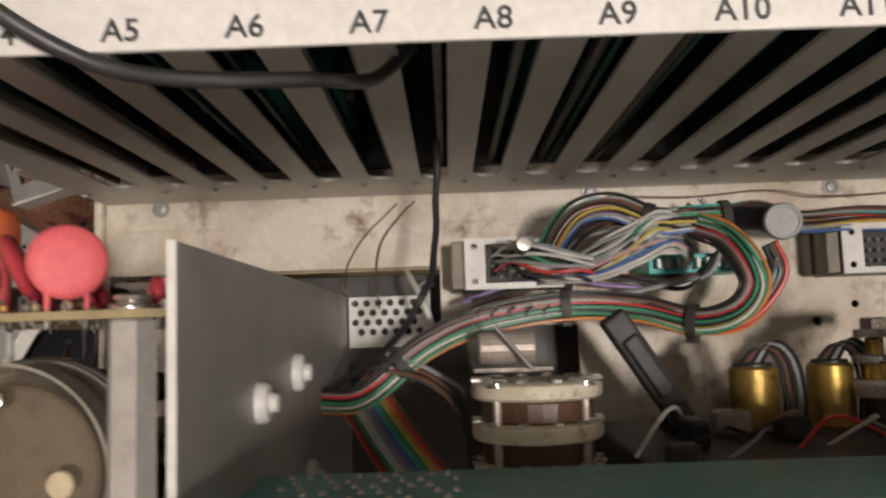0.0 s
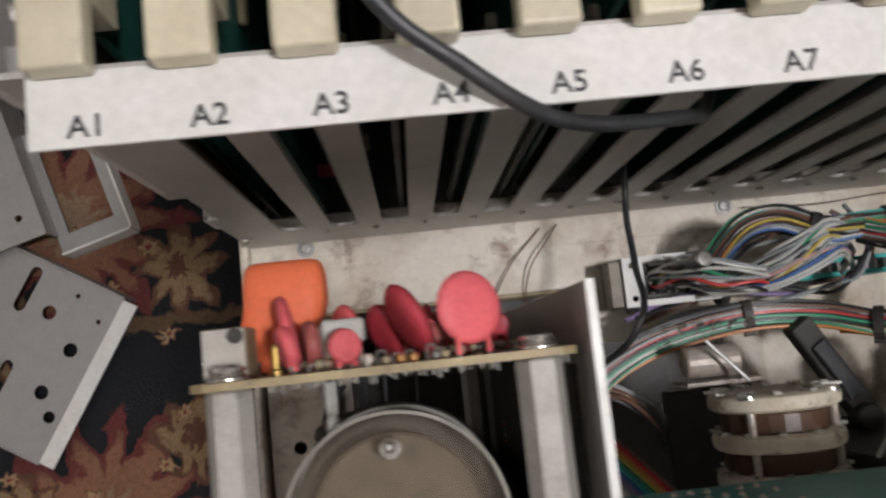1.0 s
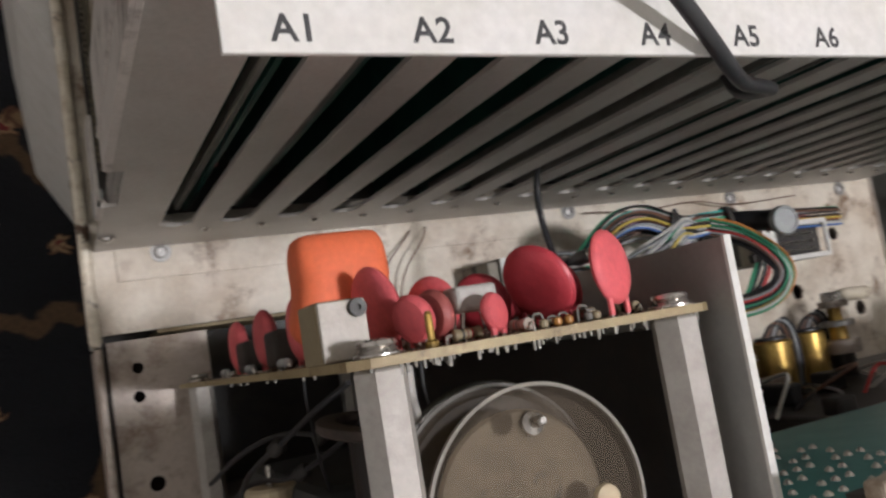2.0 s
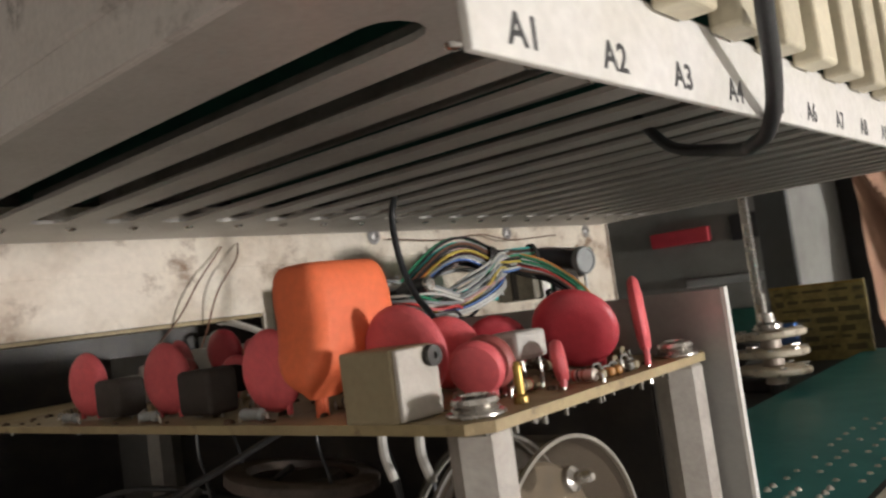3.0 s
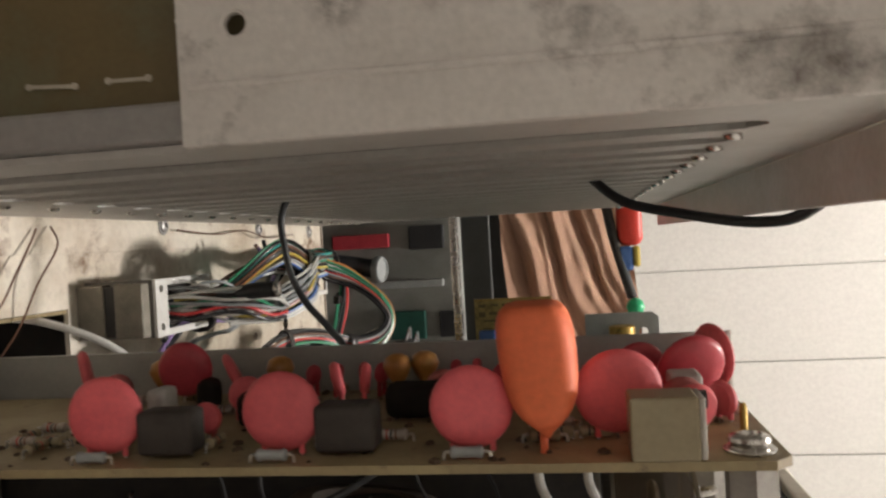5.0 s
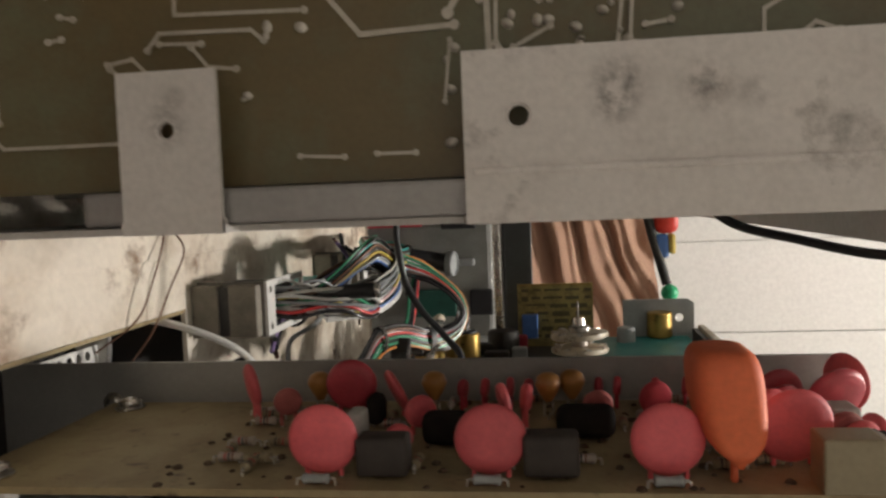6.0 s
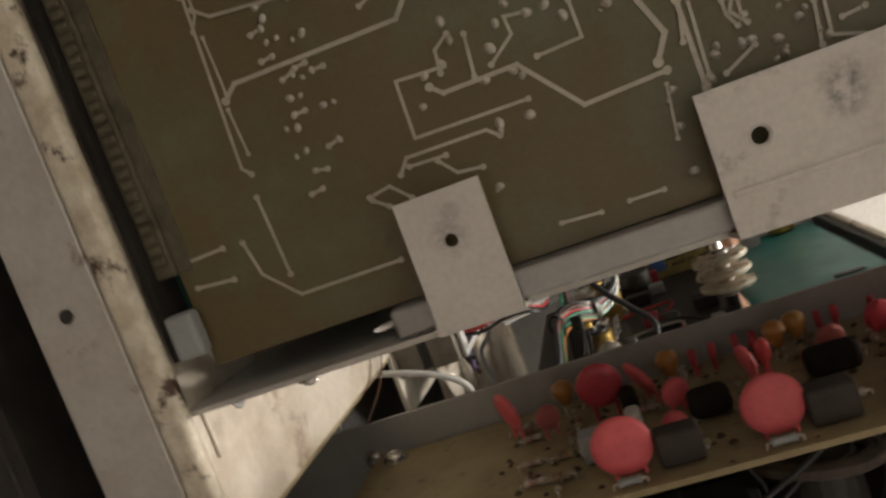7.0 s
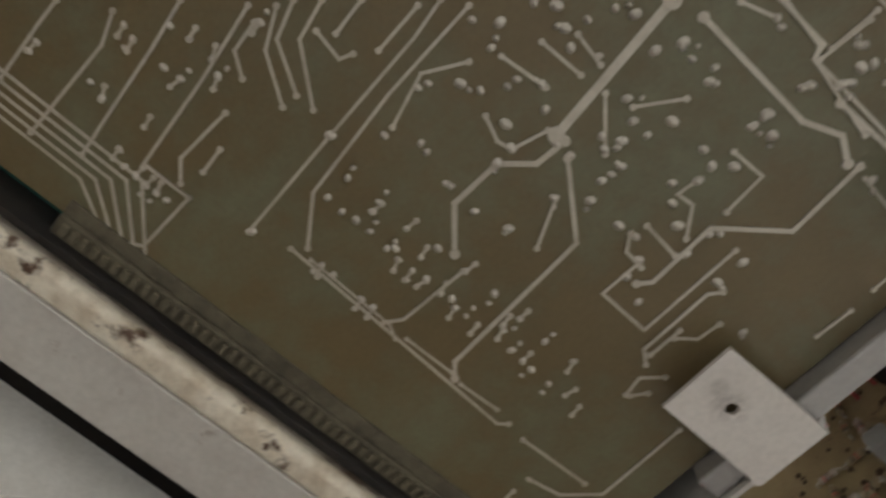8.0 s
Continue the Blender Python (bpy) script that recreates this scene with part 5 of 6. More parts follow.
def socket(x0, x1, y0, y1, label, board_colour=None):
    k = thing("connector", ((x0 + x1) / 2, (y0 + y1) / 2, BASE), label, "connector", "connectors on the plate")
    zt = -0.2035
    f = bm_sheet(rect(x0, x1, y0, y1), [ring(x0 + 0.004, y0 + 0.0035, 0.0014, 10), ring(x0 + 0.004, y1 - 0.0035, 0.0014, 10), rect(x0 + 0.0085, x1 - 0.002, y0 + 0.0025, y1 - 0.0025)], 0.0012, Matrix.Translation((0, 0, zt)))
    part("flange", f, WHITE, k, "pale metal mounting flange")
    part("side", bm_box(x0, x0 + 0.0012, y0, y1, BASE, zt - 0.0002), SHELL, k)
    part("side", bm_box(x0 + 0.0013, x1, y0, y0 + 0.0012, BASE, zt - 0.0002), SHELL, k)
    part("shell", bm_box(x0 - 0.0055, x0 - 0.0003, y0 + 0.0005, y1 - 0.001, BASE, BASE + 0.0105, 0.0006), DIECAST, k, "dusty die-cast lower shell")
    part("gasket", bm_box(x0 - 0.0048, x0 - 0.0003, y0 + 0.0012, y1 - 0.0018, BASE + 0.0106, BASE + 0.0143), BLACK_MATT, k)
    part("hood", bm_box(x0 - 0.0055, x0 - 0.0003, y0 + 0.0005, y1 - 0.001, BASE + 0.0144, zt - 0.001, 0.0006), DIECAST, k, "dusty die-cast upper hood")
    insert = part("insert", bm_box(x0 + 0.009, x1 - 0.0025, y0 + 0.003, y1 - 0.003, BASE, zt - 0.003, 0.0005), BLACK_MATT, k)
    for i in range(8):
        for j in range(3):
            part("terminal", bm_cyl((x0 + 0.0115 + 0.0035 * i, y0 + 0.0052 + 0.0042 * j, zt - 0.003), (0, 0, 1), 0.0007, 0.003, 7), SHELL, insert)
    return k


socket(0.1505, 0.194, -0.0445, -0.0235, "pale metal connector shell packed with wires")
socket(0.305, 0.352, -0.043, -0.0225, "pale metal connector shell further along the plate")
cy = thing("connector", (0.245, -0.036, BASE), "cyan connector block under the wires", "connector", "connectors on the plate")
part("body", bm_box(0.226, 0.268, -0.0405, -0.0325, BASE, -0.205, 0.0006), material("cyan_plastic", (0.05, 0.5, 0.48), 0.4), cy)
for i in range(10):
    part("terminal", bm_box(0.2285 + 0.004 * i, 0.2302 + 0.004 * i, -0.0385, -0.0345, -0.2052, -0.2, 0.0002), DULL, cy)
plug = thing("round_plug", (0.262, -0.025, -0.17), "black cable plug with a round grey cap", "plug")
part("cap", bm_lathe([(0, -0.0032), (0.0064, -0.0032), (0.0064, -0.001), (0.0058, 0), (0.0052, 0), (0.005, -0.0006), (0, -0.0006)], 28, None, along((0.2575, -0.0275, -0.1445), (-0.25, -0.05, 1))), GREY_P, plug, "round grey cap", smooth=True)
part("sleeve", bm_tube([(0.2580, -0.0272, -0.1477), (0.253, -0.024, -0.163), (0.245, -0.022, -0.178), (0.238, -0.021, -0.19)], 0.0045, 14), BLACK, plug, smooth=True)

# perforated bracket
pf = thing("perforated_bracket", (0.112, -0.05, -0.262), "white perforated sheet bracket beside the divider", "bracket")
dots = [ring(0.0985 + 0.0056 * i + 0.0028 * (j % 2), -0.0465 - 0.0046 * j, 0.0017, 10) for j in range(4) for i in range(6)]
part("sheet", bm_sheet(rect(0.0955, 0.1335, -0.066, -0.0435), dots, 0.0006, Matrix.Translation((0, 0, -0.262))), WHITE, pf)
part("flange", bm_box(0.1336, 0.1346, -0.066, -0.0385, -0.2703, -0.258), WHITE, pf)
part("hook", bm_tube([(0.134, -0.056, -0.259), (0.1315, -0.045, -0.256), (0.130, -0.0395, -0.255), (0.1335, -0.0375, -0.256), (0.1365, -0.039, -0.258)], 0.0009, 8), DULL, pf)
part("foot", bm_box(0.0955, 0.1335, -0.0675, -0.0662, -0.2703, -0.2612), WHITE, pf)

# ---- rotary switch with ceramic wafers ----
sw = thing("wafer_switch", (0.168, -0.2, -0.117), "stack of dirty cream ceramic switch wafers on rods", "switch")
CX, CZ, WY = 0.1685, -0.1165, -0.0785
for i in range(5):
    y = WY - 0.0118 * i
    w = bm_lathe([(0.006, -0.0026), (0.0180, -0.0026), (0.0192, -0.0018), (0.0195, 0.0), (0.0192, 0.0018), (0.0180, 0.0026), (0.006, 0.0026)], 36, None, along((CX, y, CZ), (0, 1, 0)))
    wafer = part("wafer", w, CREAM, sw, "worn cream ceramic wafer", smooth=True)
    for j in range(12):
        a = j * math.pi / 6 + 0.2
        part("contact", bm_box(-0.0011, 0.0011, -0.0004, 0.0004, 0.0135, 0.0199, 0, None, Matrix.Translation((CX, y + 0.0031, CZ)) @ Matrix.Rotation(a, 4, "Y")), SOLDER, wafer)
    part("spacer", bm_cyl((CX, y - 0.0090, CZ), (0, 1, 0), 0.0165, 0.0062, 24, 0.0005), material("brown_bakelite", (0.09, 0.045, 0.025), 0.4) if i == 0 else bpy.data.materials["brown_bakelite"], sw)
for sx in (-1, 1):
    part("rod", bm_cyl((CX + sx * 0.0125, -0.15, CZ + 0.012), (0, 1, 0), 0.0012, 0.073, 10), EDGE, sw)
    screw(sw, (CX + sx * 0.0125, -0.0772, CZ + 0.012), (0, 1, 0), 0.0022, 0.002)
part("base_frame", bm_box(CX - 0.018, CX + 0.018, -0.2, -0.14, CZ - 0.018, CZ + 0.014, 0.002), BLACK_MATT, sw)
fr = thing("relay", (0.166, -0.075, -0.150), "clear plastic relay with bent wire terminals", "relay")
part("case", bm_box(0.1495, 0.178, -0.0765, -0.0565, -0.158, -0.139, 0.0008), hazy("clear_case", (0.22, 0.2, 0.17), 0.09, 0.25), fr).visible_shadow = False
part("coil", bm_cyl((0.153, -0.067, -0.149), (1, 0, 0), 0.0055, 0.019, 18, 0.0006), EDGE, fr)
part("armature", bm_box(0.151, 0.177, -0.0748, -0.0735, -0.156, -0.141), EDGE, fr)
for i in range(5):
    x = 0.1515 + 0.0058 * i
    part("terminal", bm_tube([(x, -0.0565, -0.144), (x + 0.0005, -0.0545, -0.1435), (x + 0.002, -0.0535, -0.1415)], 0.0006, 6, 3), STEEL, fr)
part("strut", bm_tube([(0.158, -0.0595, -0.138), (0.170, -0.074, -0.1355)], 0.0007, 7, 1), DULL, fr)
part("bracket", bm_box(0.148, 0.180, -0.2, -0.0768, -0.162, -0.1595), BLACK_MATT, fr)

blk = thing("black_lever", (0.215, -0.075, -0.165), "black moulded lever lying across the wiring", "lever")
part("arm", bm_box(-0.0048, 0.0048, -0.021, 0.021, -0.004, 0.004, 0.0012, None, pose(0.2125, -0.0745, -0.165, 8, 0, 34)), BLACK_MATT, blk)
part("grip", bm_box(-0.0032, 0.0032, -0.013, 0.012, 0.004, 0.0062, 0.001, None, pose(0.2125, -0.0745, -0.165, 8, 0, 34)), BLACK, blk)
part("knuckle", bm_cyl((0.223, -0.094, -0.168), (0, 0, 1), 0.0055, 0.008, 18, 0.001), BLACK, blk)
part("stay", bm_box(0.219, 0.227, -0.2, -0.094, -0.176, -0.168, 0.001), BLACK_MATT, blk)

# ---- gold cans and a trimmer stack ----
for x, z, r, h in ((0.2485, -0.158, 0.0083, 0.030), (0.279, -0.166, 0.0078, 0.028), (0.3455, -0.150, 0.008, 0.026), (0.372, -0.160, 0.0085, 0.028)):
    g = thing("gold_can", (x, -0.2, z), "brass coloured coil can with wires on top", "coil can", "brass cans")
    y = -0.0765
    part("can", bm_lathe([(r, 0), (r, h - 0.001), (r - 0.001, h), (r * 0.6, h), (0, h)], 28, None, along((x, y - h, z), (0, 1, 0))), GOLD, g, smooth=True)
    part("stand", bm_cyl((x, -0.2, z), (0, 1, 0), r * 0.7, 0.2 + y - h, 16), BLACK_MATT, g)
    part("collar", bm_cyl((x, y - 0.0004, z), (0, 1, 0), r * 0.8, 0.0016, 20, 0.0004), BLACK, g)
    for j in range(5):
        o = 0.0018 * j
        part("wire", bm_tube([(x - 0.004 + o, y + 0.001, z), (x + 0.001 + o, y + 0.006 + o * 0.3, z + 0.001), (x + 0.008 + o, y + 0.003, z), (x + 0.0115 + o, y - 0.01, z - 0.002), (x + 0.011 + o, y - 0.028, z - 0.004)], 0.0007, 6, 6), PVC[("black", "brown", "black", "grey", "black")[j]], g)
st = thing("trimmer_stack", (0.292, -0.2, -0.162), "brass and steel trimmer stack on a threaded post", "trimmer")
for i, (r, h, mt) in enumerate(((0.0085, 0.006, EDGE), (0.004, 0.006, GOLD), (0.0075, 0.0025, DULL), (0.003, 0.006, GOLD), (0.0065, 0.003, EDGE), (0.0045, 0.004, STEEL))):
    part(("base", "neck", "washer", "post", "disc", "nut")[i], bm_lathe([(r, 0), (r, h - 0.0006), (r - 0.0006, h)], 6 if i == 5 else 24, None, along((0.2925, -0.0885 + (0, 0.006, 0.012, 0.0145, 0.0205, 0.0235)[i], -0.16), (0, 1, 0))), mt, st)
part("arm", bm_tube([(0.2925, -0.066, -0.16), (0.302, -0.0635, -0.161), (0.318, -0.064, -0.162)], 0.0032, 12), CREAM, st, smooth=True)
part("stem", bm_cyl((0.2925, -0.2, -0.16), (0, 1, 0), 0.005, 0.1112, 14), BLACK_MATT, st)
base = thing("coil_base", (0.31, -0.2, -0.14), "black grimy base block under the coil cans", "base")
part("block", bm_box(0.196, 0.42, -0.2, -0.0985, -0.2, -0.082, 0.002), BLACK_MATT, base)
for i in range(14):
    rg = random.Random(70 + i)
    x, z, h = 0.2 + 0.0155 * i, rg.uniform(-0.16, -0.09), rg.uniform(0.004, 0.011)
    part("lump", bm_box(x, x + rg.uniform(0.006, 0.012), -0.0986, -0.0986 + h, z, z + rg.uniform(0.006, 0.016), 0.0012), (BLACK_MATT, BLACK, EDGE, BLACK_MATT, GREY_P, BLACK_MATT, RED)[i % 7], base)
for i in range(10):
    k = thing("loose_wire", (0.2, -0.1, -0.12), "thin loose wire among the coils", "wire", "wires among the coils")
    x = 0.196 + 0.012 * i
    rg = random.Random(40 + i)
    part("wire", bm_tube([(x, -0.099, -0.105 + rg.uniform(-0.03, 0.02)), (x + 0.012, -0.092 + rg.uniform(-0.004, 0.008), -0.115), (x + 0.028, -0.096, -0.13 + rg.uniform(-0.02, 0.02)), (x + 0.045, -0.105, -0.12)], 0.0007, 6), PVC[("white", "black", "grey", "brown", "red")[i % 5]], k)

# ---- the teal board and its rail ----
tb = thing("teal_board", (0.26, -0.2, -0.045), "teal circuit board with rows of solder joints", "circuit board")
teal = part("board", bm_box(0.0965, 0.428, -0.0966, -0.095, -0.078, -0.0075), TEAL, tb)
for x in (0.11, 0.41):
    part("foot", bm_cyl((x, -0.2, -0.045), (0, 1, 0), 0.004, 0.1032, 6), DULL, tb)
for r in range(9):
    for i in range(26):
        if i < 10 and (r * 7 + i * 3) % 11 < 8:
            part("solder_joint", bm_lathe([(0.0011, 0), (0.0007, 0.0007), (0, 0.0012)], 7, None, along((0.104 + 0.0042 * i + 0.002 * (r % 2), -0.095, -0.072 + 0.0068 * r), (0, 1, 0))), SOLDER, teal, smooth=True)
part("slot", bm_box(0.2765, 0.2810, -0.0951, -0.0943, -0.0340, -0.0185, 0.0002), BLACK_MATT, teal)
for r in range(4):
    for i in range(11):
        if (r * 5 + i * 3) % 7 < 5:
            part("solder_joint", bm_lathe([(0.0010, 0), (0.0007, 0.0004), (0, 0.0006)], 7, None, along((0.150 + 0.0078 * i, -0.095, -0.0305 + 0.0060 * r), (0, 1, 0))), TIN, teal, smooth=True)
rail = thing("front_rail", (0.26, -0.2, -0.002), "off-white steel front rail beside the teal board", "rail")
part("rail", bm_box(0.0965, 0.432, -0.2, -0.088, 0.0, 0.0045, 0.0008), PLATE, rail)
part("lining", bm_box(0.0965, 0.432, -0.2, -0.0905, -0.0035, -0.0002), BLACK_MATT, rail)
gp = thing("small_board", (0.4175, -0.2, -0.096), "small gilt circuit board standing on edge", "circuit board")
part("board", bm_box(0.416, 0.4176, -0.12, -0.0555, -0.122, -0.071), material("gilt_board", (0.42, 0.33, 0.12), 0.35, 0.3, (0.16, 0.13, 0.05), 160, 0.9, 900, 0.1), gp)
part("stand", bm_box(0.4155, 0.4195, -0.2, -0.1202, -0.115, -0.078), DARK, gp)
rg = random.Random(31)
OLIVE = material("olive_mask", (0.13, 0.105, 0.04), 0.45, 0.0, (0.09, 0.07, 0.03), 160, 0.6, 900, 0.1)
for i in range(7):
    y, z = -0.0590 - 0.0052 * i, -0.1195 + 0.004 * rg.random()
    while z < -0.076:
        w = rg.uniform(0.004, 0.013)
        part("track", bm_box(0.4157, 0.4161, y - rg.uniform(0.0012, 0.0034), y, z, min(z + w, -0.0722)), OLIVE, gp)
        z += w + rg.uniform(0.0015, 0.004)
part("border", bm_box(0.4156, 0.4161, -0.0566, -0.0557, -0.1215, -0.0715), GOLD, gp)
part("blue_block", bm_box(0.4085, 0.4158, -0.092, -0.076, -0.119, -0.1085, 0.0008), PVC["blue"], gp)
sp = thing("ceramic_stack", (0.30, -0.2, -0.0835), "stack of cream ceramic discs with a bright terminal", "insulator")
for i in range(3):
    disc = part("disc", bm_lathe([(0.006, -0.0018), (0.0140, -0.0018), (0.0152, -0.0011), (0.0155, 0.0), (0.0152, 0.0011), (0.0140, 0.0018), (0.006, 0.0018)], 32, None, along((0.30, -0.0715 - 0.0078 * i, -0.0835), (0.04, 1, 0.05 * (i - 1)))), CREAM, sp, "worn cream ceramic disc", smooth=True)
    for a in range(8):
        part("tag", bm_box(-0.0012, 0.0012, 0.0017, 0.0023, 0.0105, 0.0150, 0, None, Matrix.Translation((0.30, -0.0715 - 0.0078 * i, -0.0835)) @ Matrix.Rotation(a * math.pi / 4 + 0.3 * i, 4, "Y")), SOLDER, disc)
    part("spacer", bm_cyl((0.30, -0.0774 - 0.0078 * i, -0.0835), (0, 1, 0), 0.0045, 0.0040, 18, 0.0004), EDGE, sp)
part("hub", bm_lathe([(0.0060, 0), (0.0060, 0.003), (0.0035, 0.004), (0.003, 0.008), (0, 0.008)], 18, None, along((0.30, -0.0698, -0.0835), (0, 1, 0))), STEEL, sp, smooth=True)
part("terminal", bm_box(0.2985, 0.3025, -0.0660, -0.0530, -0.0845, -0.0835, 0.0003), STEEL, sp, "bright bent terminal")
part("stem", bm_cyl((0.30, -0.2, -0.0835), (0, 1, 0), 0.0035, 0.1065, 12), BLACK_MATT, sp)
for x, y, z, r, mt, word in ((0.395, -0.0830, -0.1310, 0.0105, BLACK_MATT, "black"), (0.410, -0.0850, -0.0500, 0.0062, GREY_P, "grey")):
    k = thing("small_can", (x, -0.2, z), word + " capped can standing by the small board", "component", "cans by the small board")
    part("body", bm_lathe([(r, 0), (r, 0.012), (r * 0.9, 0.0135), (r * 0.5, 0.014), (0, 0.014)], 22, None, along((x, y - 0.014, z), (0, 1, 0))), mt, k, smooth=True)
    part("stem", bm_cyl((x, -0.2, z), (0, 1, 0), r * 0.5, 0.2 + y - 0.014, 12), BLACK_MATT, k)
gc = thing("gold_capacitor", (0.424, -0.095, -0.026), "brass coloured round can at the board's end", "capacitor")
part("can", bm_cyl((0.4235, -0.0945, -0.0265), (0, 1, 0), 0.0085, 0.017, 24, 0.0008), GOLD, gc, smooth=True)
bk = thing("end_bracket", (0.4305, -0.2, -0.025), "grey end bracket behind the teal board", "bracket")
part("plate", bm_sheet([(-0.2, -0.05), (-0.2, -0.002), (-0.073, -0.002), (-0.070, -0.006), (-0.070, -0.05)], [ring(-0.083, -0.012, 0.003)], 0.002, Matrix.Translation((0.4325, 0, 0)) @ YZ), GREY_P, bk)

# ---- behind the chassis ----
rod = thing("bright_bar", (0.438, 0.0, -0.137), "bright steel bar standing behind the chassis", "bar")
part("bar", bm_box(0.436, 0.440, -0.2, 0.2, -0.1395, -0.134, 0.001), STEEL, rod)
part("upright", bm_box(0.441, 0.446, -0.2, 0.2, -0.132, -0.112, 0.001), DARK, rod)
part("foot", bm_box(0.434, 0.447, 0.15, 0.2, FLOOR, -0.13, 0.001), DARK, rod)
eq = thing("equipment_case", (0.62, -0.1, FLOOR), "dark grey equipment case with slots and sockets", "equipment case")
part("case", bm_box(0.56, 0.70, -0.42, 0.25, FLOOR, -0.15, 0.004), material("grey_case_paint", (0.26, 0.265, 0.25), 0.5, 0.0, (0.17, 0.17, 0.16), 30, 0.6, 700, 0.1), eq)
for i, (y, z, w, h, mt) in enumerate(((-0.012, -0.235, 0.012, 0.05, RED), (-0.011, -0.178, 0.02, 0.03, BLACK), (-0.085, -0.20, 0.024, 0.036, GREEN), (-0.085, -0.16, 0.022, 0.02, BLACK), (-0.05, -0.20, 0.006, 0.07, GREY_P),
                                      (-0.118, -0.19, 0.006, 0.09, GREY_P))):
    part("socket", bm_box(0.5535, 0.5598, y - w / 2, y + w / 2, z - h / 2, z + h / 2, 0.0012), mt, eq)
blackdoor = thing("dark_panel", (0.66, 0.0, FLOOR), "black upright panel beside the hanging cloth", "panel")
part("panel", bm_box(0.735, 0.75, -0.45, 0.5, FLOOR, -0.098, 0.003), BLACK_MATT, blackdoor)

# the hanging cloth, in folds
cl = thing("cloth", (0.68, -0.06, FLOOR), "brown crumpled cloth hanging in loose folds", "cloth")
bm = bmesh.new()
nu, nv = 110, 80
grid = []
for i in range(nu + 1):
    row = []
    for j in range(nv + 1):
        u, v = i / nu, j / nv
        y = 0.30 - 0.52 * u
        z = -0.127 + v * 0.122 + 0.035 * max(0, u - 0.5)
        w = v * 7 + 2.2 * math.sin(2.2 * u + 0.4) - 6.5 * u
        w += 0.9 * noise.noise(Vector((u * 6, v * 3, 4)))
        x = 0.650 + 0.007 * math.sin(2 * math.pi * w * 0.5) + 0.004 * math.sin(2 * math.pi * w * 1.1 + 5 * u) + 0.010 * noise.noise(Vector((u * 9, v * 4, 0))) + 0.003 * noise.noise(Vector((u * 34, v * 11, 2)))
        edge = 0.012 * noise.noise(Vector((u * 5, 3, 1)))
        row.append(bm.verts.new((x - 0.006 + 0.055 * v, y, z + edge * 0.5)))
    grid.append(row)
for i in range(nu):
    for j in range(nv):
        bm.faces.new((grid[i][j], grid[i + 1][j], grid[i + 1][j + 1], grid[i][j + 1]))
got = bmesh.ops.extrude_face_region(bm, geom=bm.faces[:])
bmesh.ops.translate(bm, vec=(0.003, 0, 0), verts=[g for g in got["geom"] if isinstance(g, bmesh.types.BMVert)])
part("fabric", bm, CLOTH, cl, smooth=True)
part("hanger", bm_box(0.715, 0.727, -0.2, 0.31, FLOOR, -0.1, 0.004), DARK, cl)

toy = thing("toy_wand", (0.466, 0.03, FLOOR), "red and blue toy on a dark rod with green ball", "toy")
part("rod", bm_tube([(0.466, 0.05, -0.036), (0.462, -0.01, -0.029), (0.458, -0.0625, -0.0165)], 0.0036, 12), BLACK_MATT, toy, smooth=True)
part("ball", bm_lathe([(0, -0.0064), (0.004, -0.005), (0.0062, -0.0014), (0.0062, 0.0014), (0.004, 0.005), (0, 0.0064)], 22, None, Matrix.Translation((0.4575, -0.0685, -0.0148))), material("green_plastic", (0.03, 0.5, 0.22), 0.35), toy, "shiny green ball", smooth=True)
part("cap", bm_box(0.456, 0.472, -0.026, 0.03, -0.0245, -0.007, 0.006, None, None, 4), material("red_plastic", (0.75, 0.05, 0.03), 0.45), toy, "red moulded piece", smooth=True)
part("collar", bm_box(0.457, 0.470, -0.0435, -0.0262, -0.0235, -0.0145, 0.002), PVC["blue"], toy)
part("ring", bm_box(0.457, 0.470, -0.041, -0.0262, -0.0143, -0.0095, 0.002), PVC["yellow"], toy)
part("stem", bm_box(0.462, 0.470, 0.03, 0.045, FLOOR, -0.034, 0.001), BLACK_MATT, toy)

# ---- sheet metal parts lying on the carpet ----
def holes_grid(*items):
    return [ring(x, y, r, 10) if l == 0 else slot(x - r, x + r, y - l / 2, y + l / 2, 4) for x, y, r, l in items]


FZ = FLOOR + 0.03
p1 = thing("perforated_plate", (-0.25, 0.0, FLOOR), "grey drilled sheet metal plate lying on the carpet", "metal plate", "sheet metal parts on the carpet")
m1 = pose(-0.25, -0.005, FZ, 0, 0, -31)
part("sheet", bm_sheet(rect(-0.06, 0.055, -0.09, 0.055), holes_grid((0.035, 0.0, 0.006, 0), (0.005, 0.02, 0.006, 0), (0.03, -0.04, 0.006, 0), (0.045, -0.055, 0.005, 0), (-0.02, 0.03, 0.005, 0.04), (-0.005, -0.05, 0.005, 0.045), (-0.03, -0.06, 0.005, 0.04), (-0.05, 0.0, 0.005, 0.04), (0.02, 0.042, 0.002, 0), (-0.04, -0.03, 0.006, 0), (0.045, 0.03, 0.002, 0)), 0.0015, m1), DULL, p1)
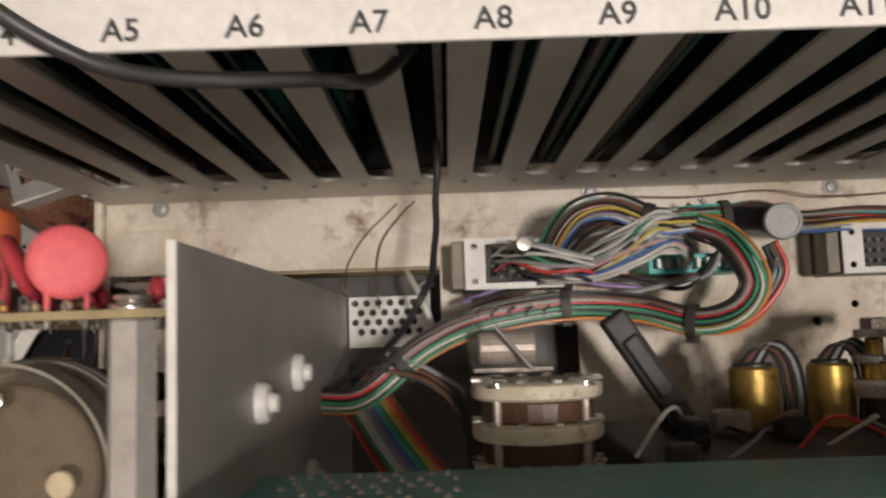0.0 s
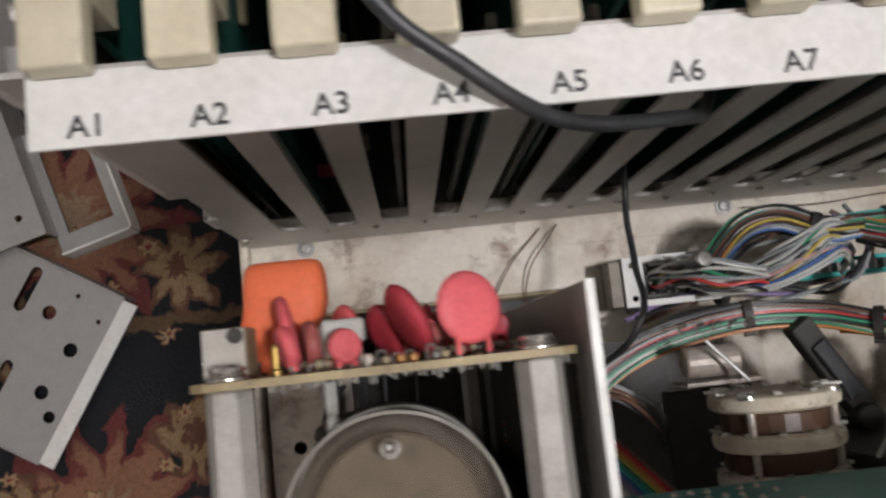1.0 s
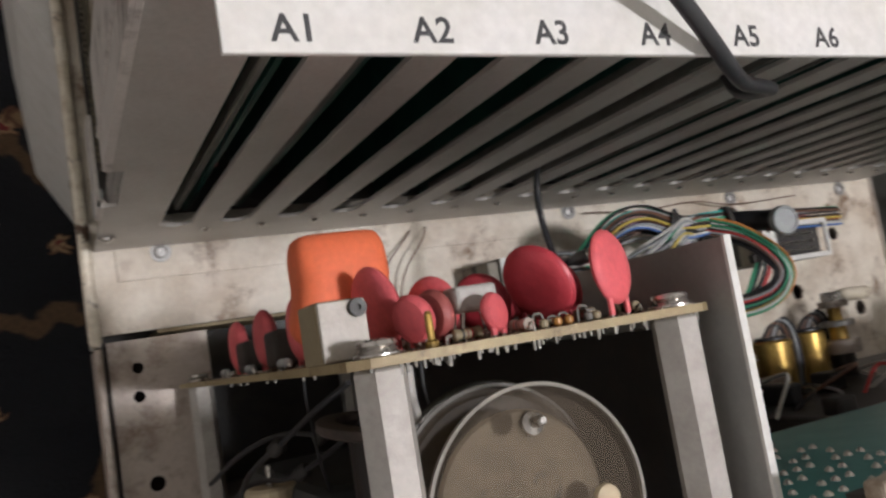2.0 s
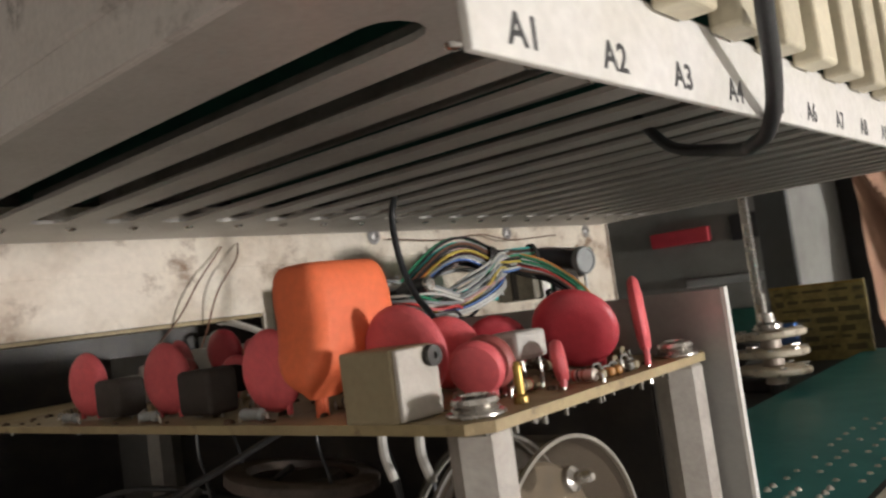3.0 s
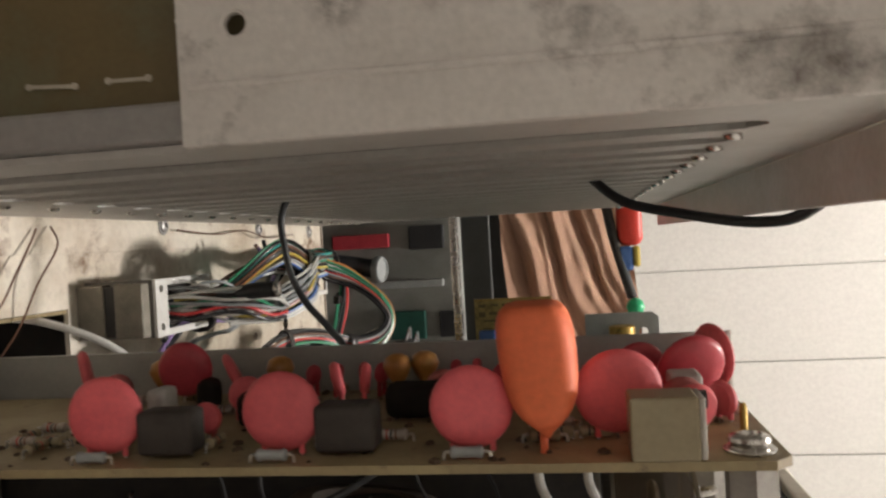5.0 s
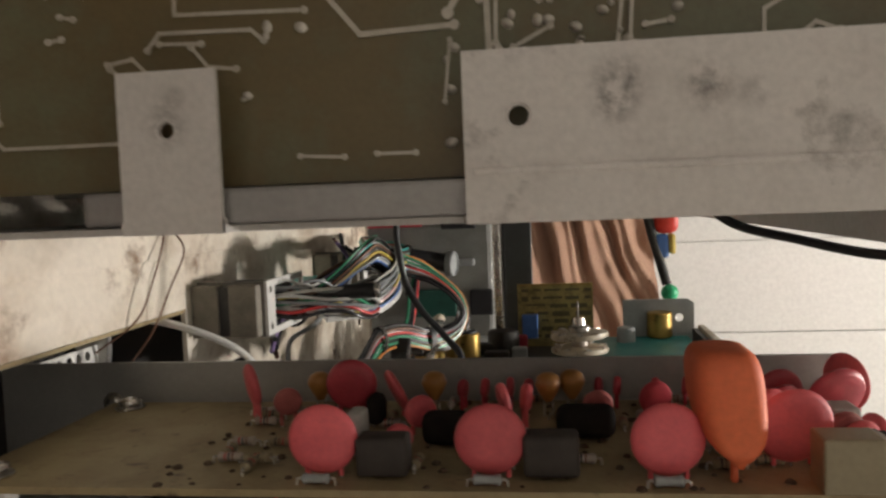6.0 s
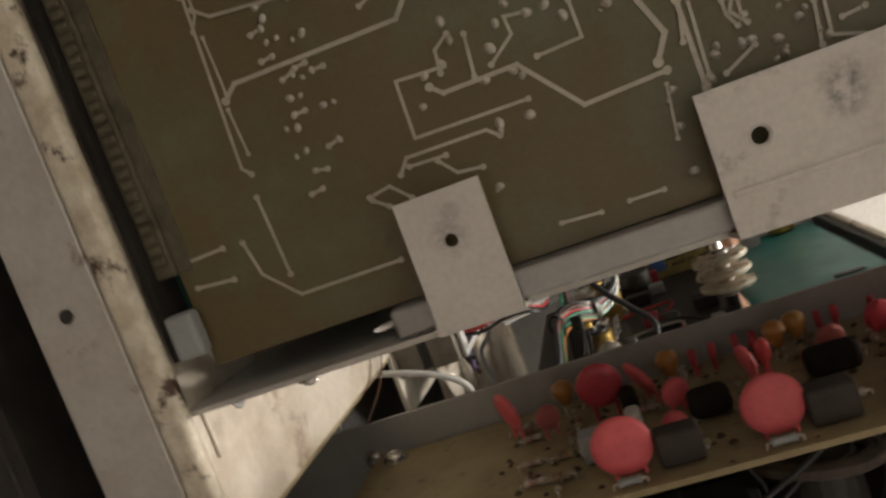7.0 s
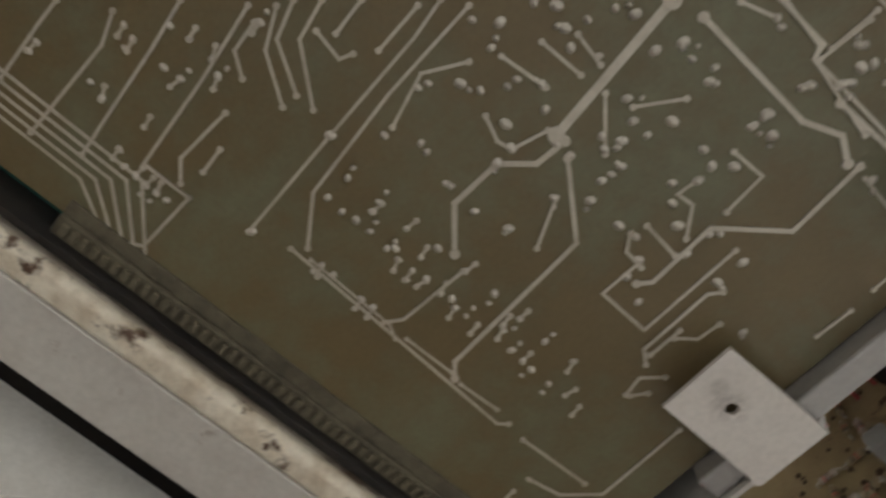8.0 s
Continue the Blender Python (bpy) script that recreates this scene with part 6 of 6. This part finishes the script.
part("turned_edge", bm_box(0.0551, 0.068, -0.09, 0.055, -0.001, 0.003, 0.001, None, m1), WHITE, p1)
part("skirt", bm_box(-0.06, 0.055, -0.092, -0.0902, -0.03, 0.0015, 0, None, m1), DULL, p1)
part("skirt", bm_box(-0.06, 0.055, 0.0552, 0.057, -0.03, 0.0015, 0, None, m1), DULL, p1)
p2 = thing("frame_bracket", (-0.215, 0.12, FLOOR), "grey open frame bracket lying on the carpet", "bracket", "sheet metal parts on the carpet")
m2 = pose(-0.215, 0.125, FZ - 0.012, 0, 0, 17)
part("frame", bm_sheet(rect(-0.03, 0.03, -0.06, 0.05), [rect(-0.02, 0.02, -0.045, 0.04)], 0.0018, m2), DULL, p2)
part("rim", bm_box(-0.03, 0.03, -0.062, -0.0602, -0.018, 0.006, 0, None, m2), WHITE, p2)
part("rim", bm_box(0.0302, 0.032, -0.06, 0.05, -0.018, 0.006, 0, None, m2), WHITE, p2)
p3 = thing("channel_plate", (-0.27, 0.13, FLOOR), "pale grey channel shaped metal plate on the carpet", "metal plate", "sheet metal parts on the carpet")
m3 = pose(-0.285, 0.13, FZ + 0.012, 0, 0, 17)
part("web", bm_sheet(rect(-0.035, 0.035, -0.07, 0.08), holes_grid((0.0, 0.05, 0.003, 0), (0.02, -0.05, 0.003, 0), (0.02, 0.05, 0.003, 0), (-0.012, -0.03, 0.008, 0.05), (0.0, 0.01, 0.003, 0)), 0.0015, m3), DULL, p3)
part("wall", bm_box(0.0352, 0.037, -0.07, 0.08, -0.042, 0.002, 0, None, m3), DULL, p3)
part("wall", bm_box(-0.037, -0.0352, -0.07, 0.08, -0.042, 0.002, 0, None, m3), DULL, p3)
pk = thing("pink_bobble", (-0.2, -0.17, FLOOR), "small pink rubber cap lying on the carpet", "cap")
part("cap", bm_lathe([(0, 0), (0.02, 0), (0.024, 0.008), (0.02, 0.02), (0.008, 0.026), (0, 0.027)], 22, None, Matrix.Translation((-0.20, -0.175, FLOOR))), PINK, pk, smooth=True)
